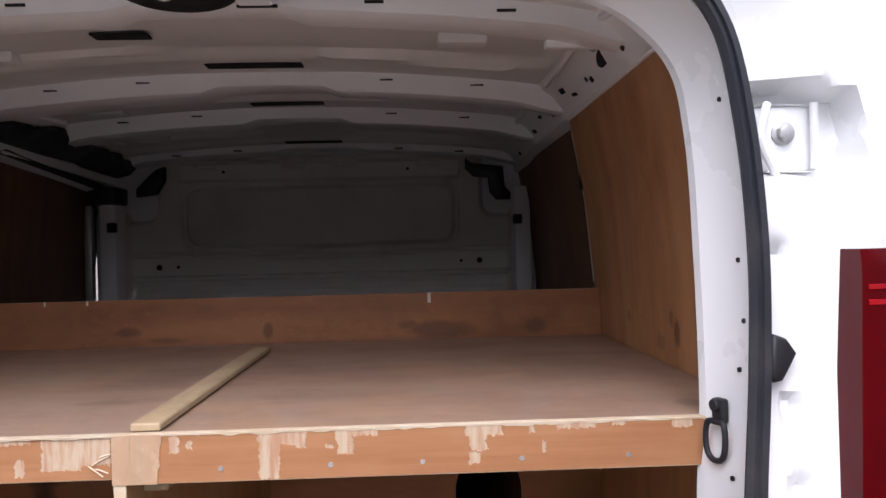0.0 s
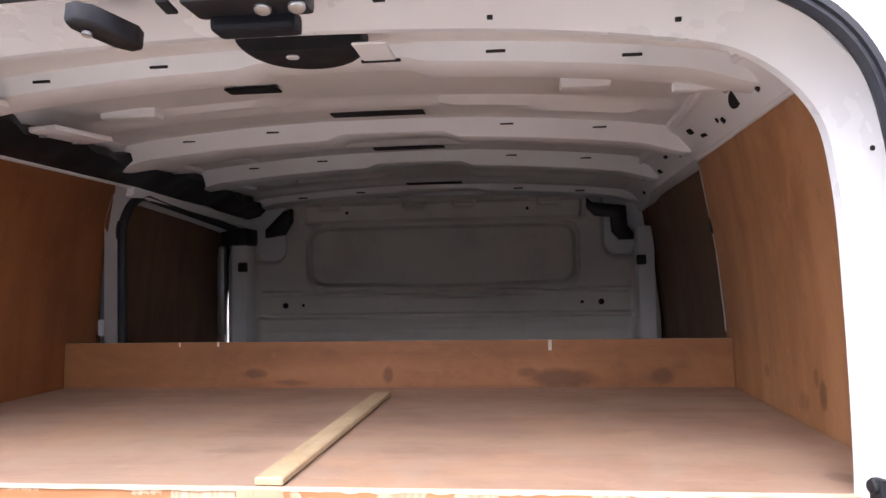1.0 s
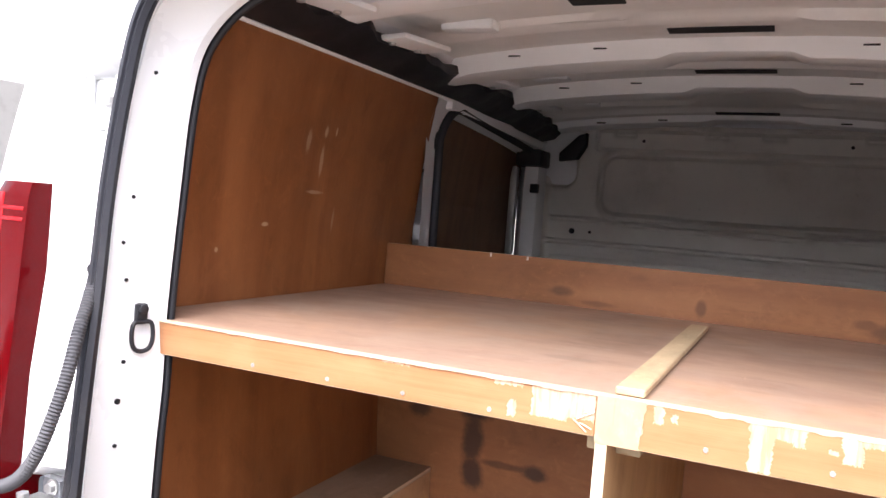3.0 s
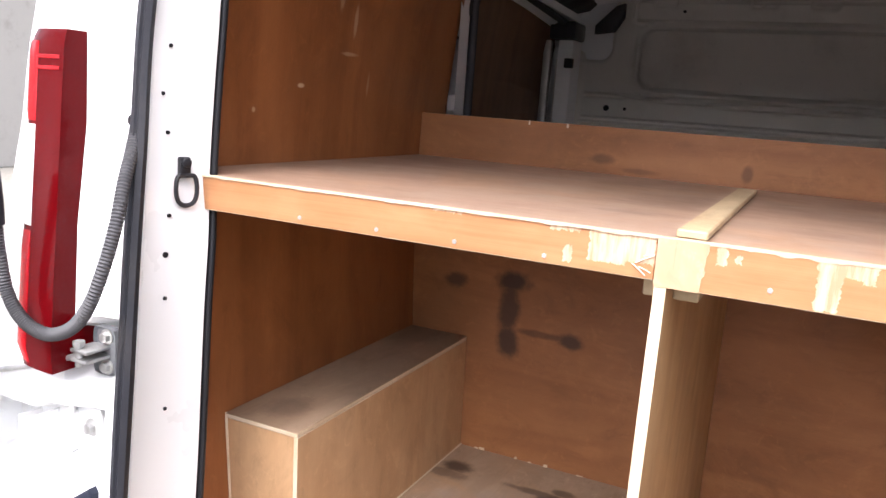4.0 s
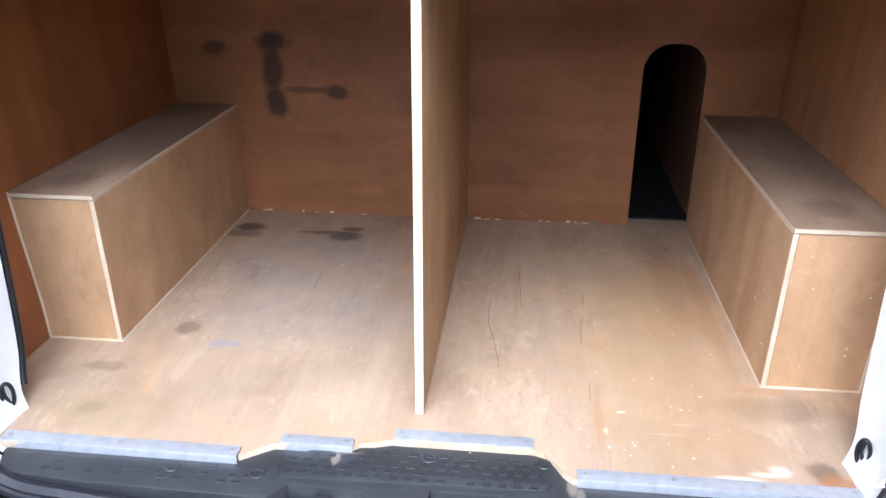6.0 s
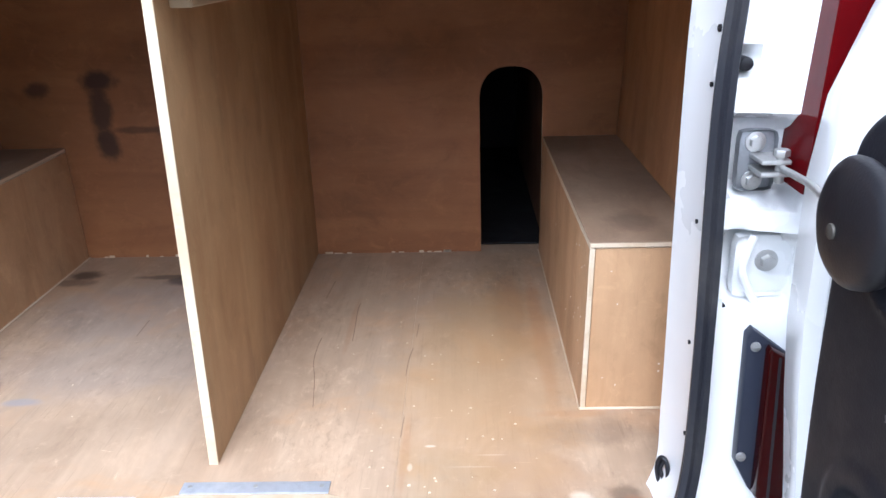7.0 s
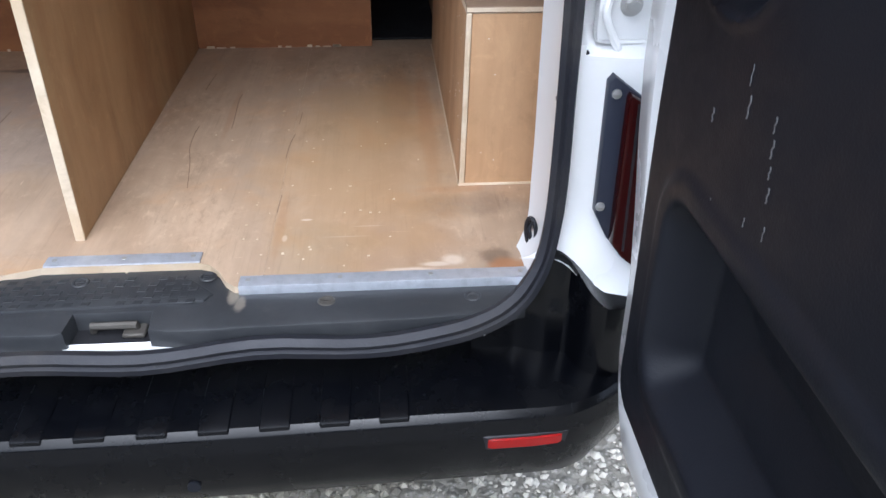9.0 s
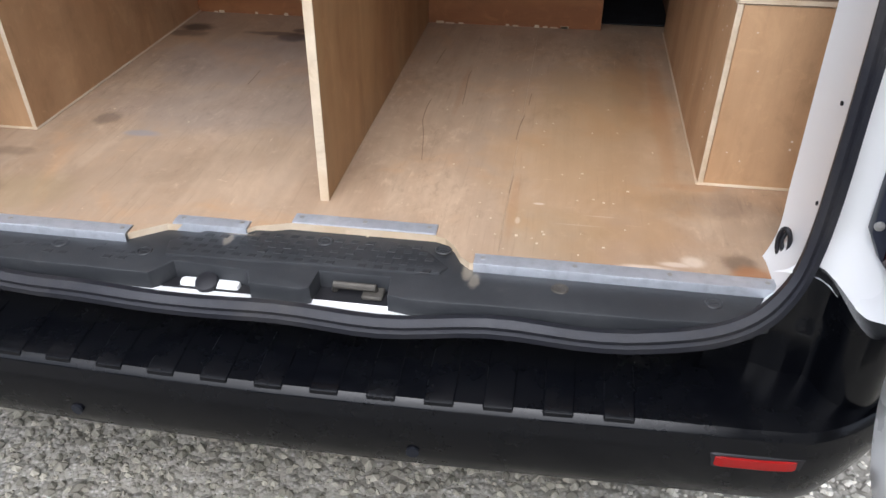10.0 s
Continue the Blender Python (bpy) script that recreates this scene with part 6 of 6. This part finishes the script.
# splinters standing off the torn left board
b = bm_new()
for x0, z0, x1, z1 in ((-0.031, 1.247, -0.010, 1.258), (-0.035, 1.246, -0.018, 1.234), (-0.027, 1.243, -0.012, 1.238), (-0.022, 1.256, -0.009, 1.259)):
    add_tube(b, [Vector((x0, SHELF_Y - 0.0125, z0)), Vector(((x0 + x1) / 2, SHELF_Y - 0.0145, (z0 + z1) / 2 + 0.001)), Vector((x1, SHELF_Y - 0.0135, z1))], 0.0009, 5)
part("splinters", b, M_EDGE, shelf, "pale splinters at the torn corner")


# wheel boxes
def wheel_box(side, x_in, y0, z1, base_label):
    base = (side * (x_in + 0.09), (y0 + BACK_Y) / 2, FLOOR)
    box = thing("wheel_box", base, base_label, "wheel box", "wheel boxes")
    lo, hi = (x_in, wall_x(0.7) + 0.012) if side > 0 else (-wall_x(0.7) - 0.012, -x_in)
    side_lo, side_hi = (x_in, x_in + 0.009) if side > 0 else (-x_in - 0.009, -x_in)
    part("top_panel", sheet(lo, hi, y0 - 0.001, BACK_Y - 0.003, z1 - 0.009, z1, 2), [M_BOXTOP, M_EDGE], box, "dusty plywood top")
    part("side_panel", sheet(side_lo, side_hi, y0, BACK_Y - 0.003, FLOOR, z1 - 0.0095, 0), [M_BOX, M_EDGE], box)
    fx0, fx1 = (side_hi + 0.0005, hi) if side > 0 else (lo, side_lo - 0.0005)
    part("front_panel", sheet(fx0, fx1, y0 + 0.002, y0 + 0.011, FLOOR, z1 - 0.0095, 1), [M_BOX, M_EDGE], box)
    # pale bead along the foot
    b = bm_new()
    a0, a1 = (x_in, 0.775) if side > 0 else (-0.765, -x_in)
    add_tube(b, [Vector((a0 + (a1 - a0) * k / 14, y0 + 0.001 - 0.001 * noise.noise(Vector((k, side, 0))), FLOOR + 0.001)) for k in range(15)], 0.0028, 6)
    add_tube(b, [Vector((side * (x_in - 0.0005), y0 + (BACK_Y - y0) * k / 20, FLOOR + 0.001)) for k in range(21)], 0.0022, 6)
    part("pale_bead", b, M_EDGE, box, "pale bead of filler along its foot")
    b = bm_new()
    zz = [FLOOR + (z1 - FLOOR) * k / 8 for k in range(9)]
    add_tube(b, [Vector((side * (wall_x(z) - 0.001), y0 + 0.001, z)) for z in zz], 0.0028, 6)
    part("corner_bead", b, M_EDGE, box, "pale bead up the wall joint")
    if side > 0:
        # specks of white paint on its inner side and front
        b = bm_new()
        rnd = random.Random(8)
        for k in range(20):
            r = rnd.uniform(0.0006, 0.0018)
            z = rnd.uniform(FLOOR + 0.04, z1 - 0.04)
            if k % 3:
                y = y0 + abs(rnd.gauss(0.05, 0.12)) + 0.01
                add_box(b, x_in - 0.0006, x_in + 0.0004, y - r * rnd.uniform(0.6, 2.2), y + r, z - r, z + r * rnd.uniform(0.5, 1.6))
            else:
                x = rnd.uniform(x_in + 0.02, x_in + 0.16)
                add_box(b, x - r * rnd.uniform(0.6, 2.2), x + r, y0 + 0.0014, y0 + 0.0024, z - r, z + r * rnd.uniform(0.5, 1.6))
        tagged(part("paint_specks", b, M_STAPLE, box), "small specks of white paint", kind="stuff")
    # its inner side leans outwards at the top
    lean = 0.003
    for ch in box.children:
        for v in ch.data.vertices:
            inner = smooth01(0.16, 0.04, abs(v.co.x + base[0]) - x_in + 0.01)
            v.co.x += side * lean * inner * (2 * v.co.z / (z1 - FLOOR) - 1)
    return box


wheel_box(-1, 0.616, 0.346, 0.839, "boxed-in wheel arch of brown plywood with pale cut edges")
wheel_box(1, 0.597, 0.318, 0.842, "boxed-in wheel arch of brown plywood with specks of paint")

# closed plywood tunnel added behind the arch to shut out light
tunnel = thing("load_tunnel", (0.50, 1.7, FLOOR), "unseen closed tunnel added behind the arched hole to keep it dark", "tunnel", kind="structure")
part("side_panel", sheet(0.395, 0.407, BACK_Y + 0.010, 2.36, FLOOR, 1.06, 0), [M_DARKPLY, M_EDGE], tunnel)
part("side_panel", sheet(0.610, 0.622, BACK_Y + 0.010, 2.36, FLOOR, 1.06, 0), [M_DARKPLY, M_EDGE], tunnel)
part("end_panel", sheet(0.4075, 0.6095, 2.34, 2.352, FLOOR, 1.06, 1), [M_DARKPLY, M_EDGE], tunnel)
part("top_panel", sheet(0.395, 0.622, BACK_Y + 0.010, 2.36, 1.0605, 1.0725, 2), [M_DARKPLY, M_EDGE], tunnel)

# loose gravel by the bumper
verts, faces = [], []
rnd = random.Random(21)
BASE = [(0, 0, 1), (0.9, 0, 0.2), (0.28, 0.86, 0.2), (-0.73, 0.53, 0.2), (-0.73, -0.53, 0.2), (0.28, -0.86, 0.2), (0.5, 0.5, -0.5), (-0.6, 0.1, -0.5), (0.3, -0.6, -0.5)]
TRI = [(0, 1, 2), (0, 2, 3), (0, 3, 4), (0, 4, 5), (0, 5, 1), (1, 6, 2), (2, 6, 7), (2, 7, 3), (3, 7, 4), (4, 7, 8), (4, 8, 5), (5, 8, 1), (1, 8, 6), (6, 8, 7)]
for k in range(22000):
    x, y = rnd.uniform(-1.3, 1.7), rnd.uniform(-1.1, 0.35)
    r = 0.0034 + 0.0095 * rnd.random() ** 2.2
    turn = rnd.uniform(0, 6.28)
    ca, sa = math.cos(turn), math.sin(turn)
    sx, sy, sz = r * rnd.uniform(0.8, 1.5), r * rnd.uniform(0.7, 1.1), r * rnd.uniform(0.5, 0.9)
    n0 = len(verts)
    for a, b2, c in BASE:
        jx, jy, jz = a * sx * rnd.uniform(0.75, 1.25), b2 * sy * rnd.uniform(0.75, 1.25), c * sz * rnd.uniform(0.8, 1.2)
        verts.append((x + jx * ca - jy * sa, y + jx * sa + jy * ca, jz + sz * 0.35))
    faces += [(n0 + i, n0 + j, n0 + l) for i, j, l in TRI]
me = bpy.data.meshes.new("gravel")
me.from_pydata(verts, [], faces)
me.materials.append(M_STONE)
tagged(new("gravel", me), "loose grey and pale gravel stones on the yard", "gravel", kind="stuff")
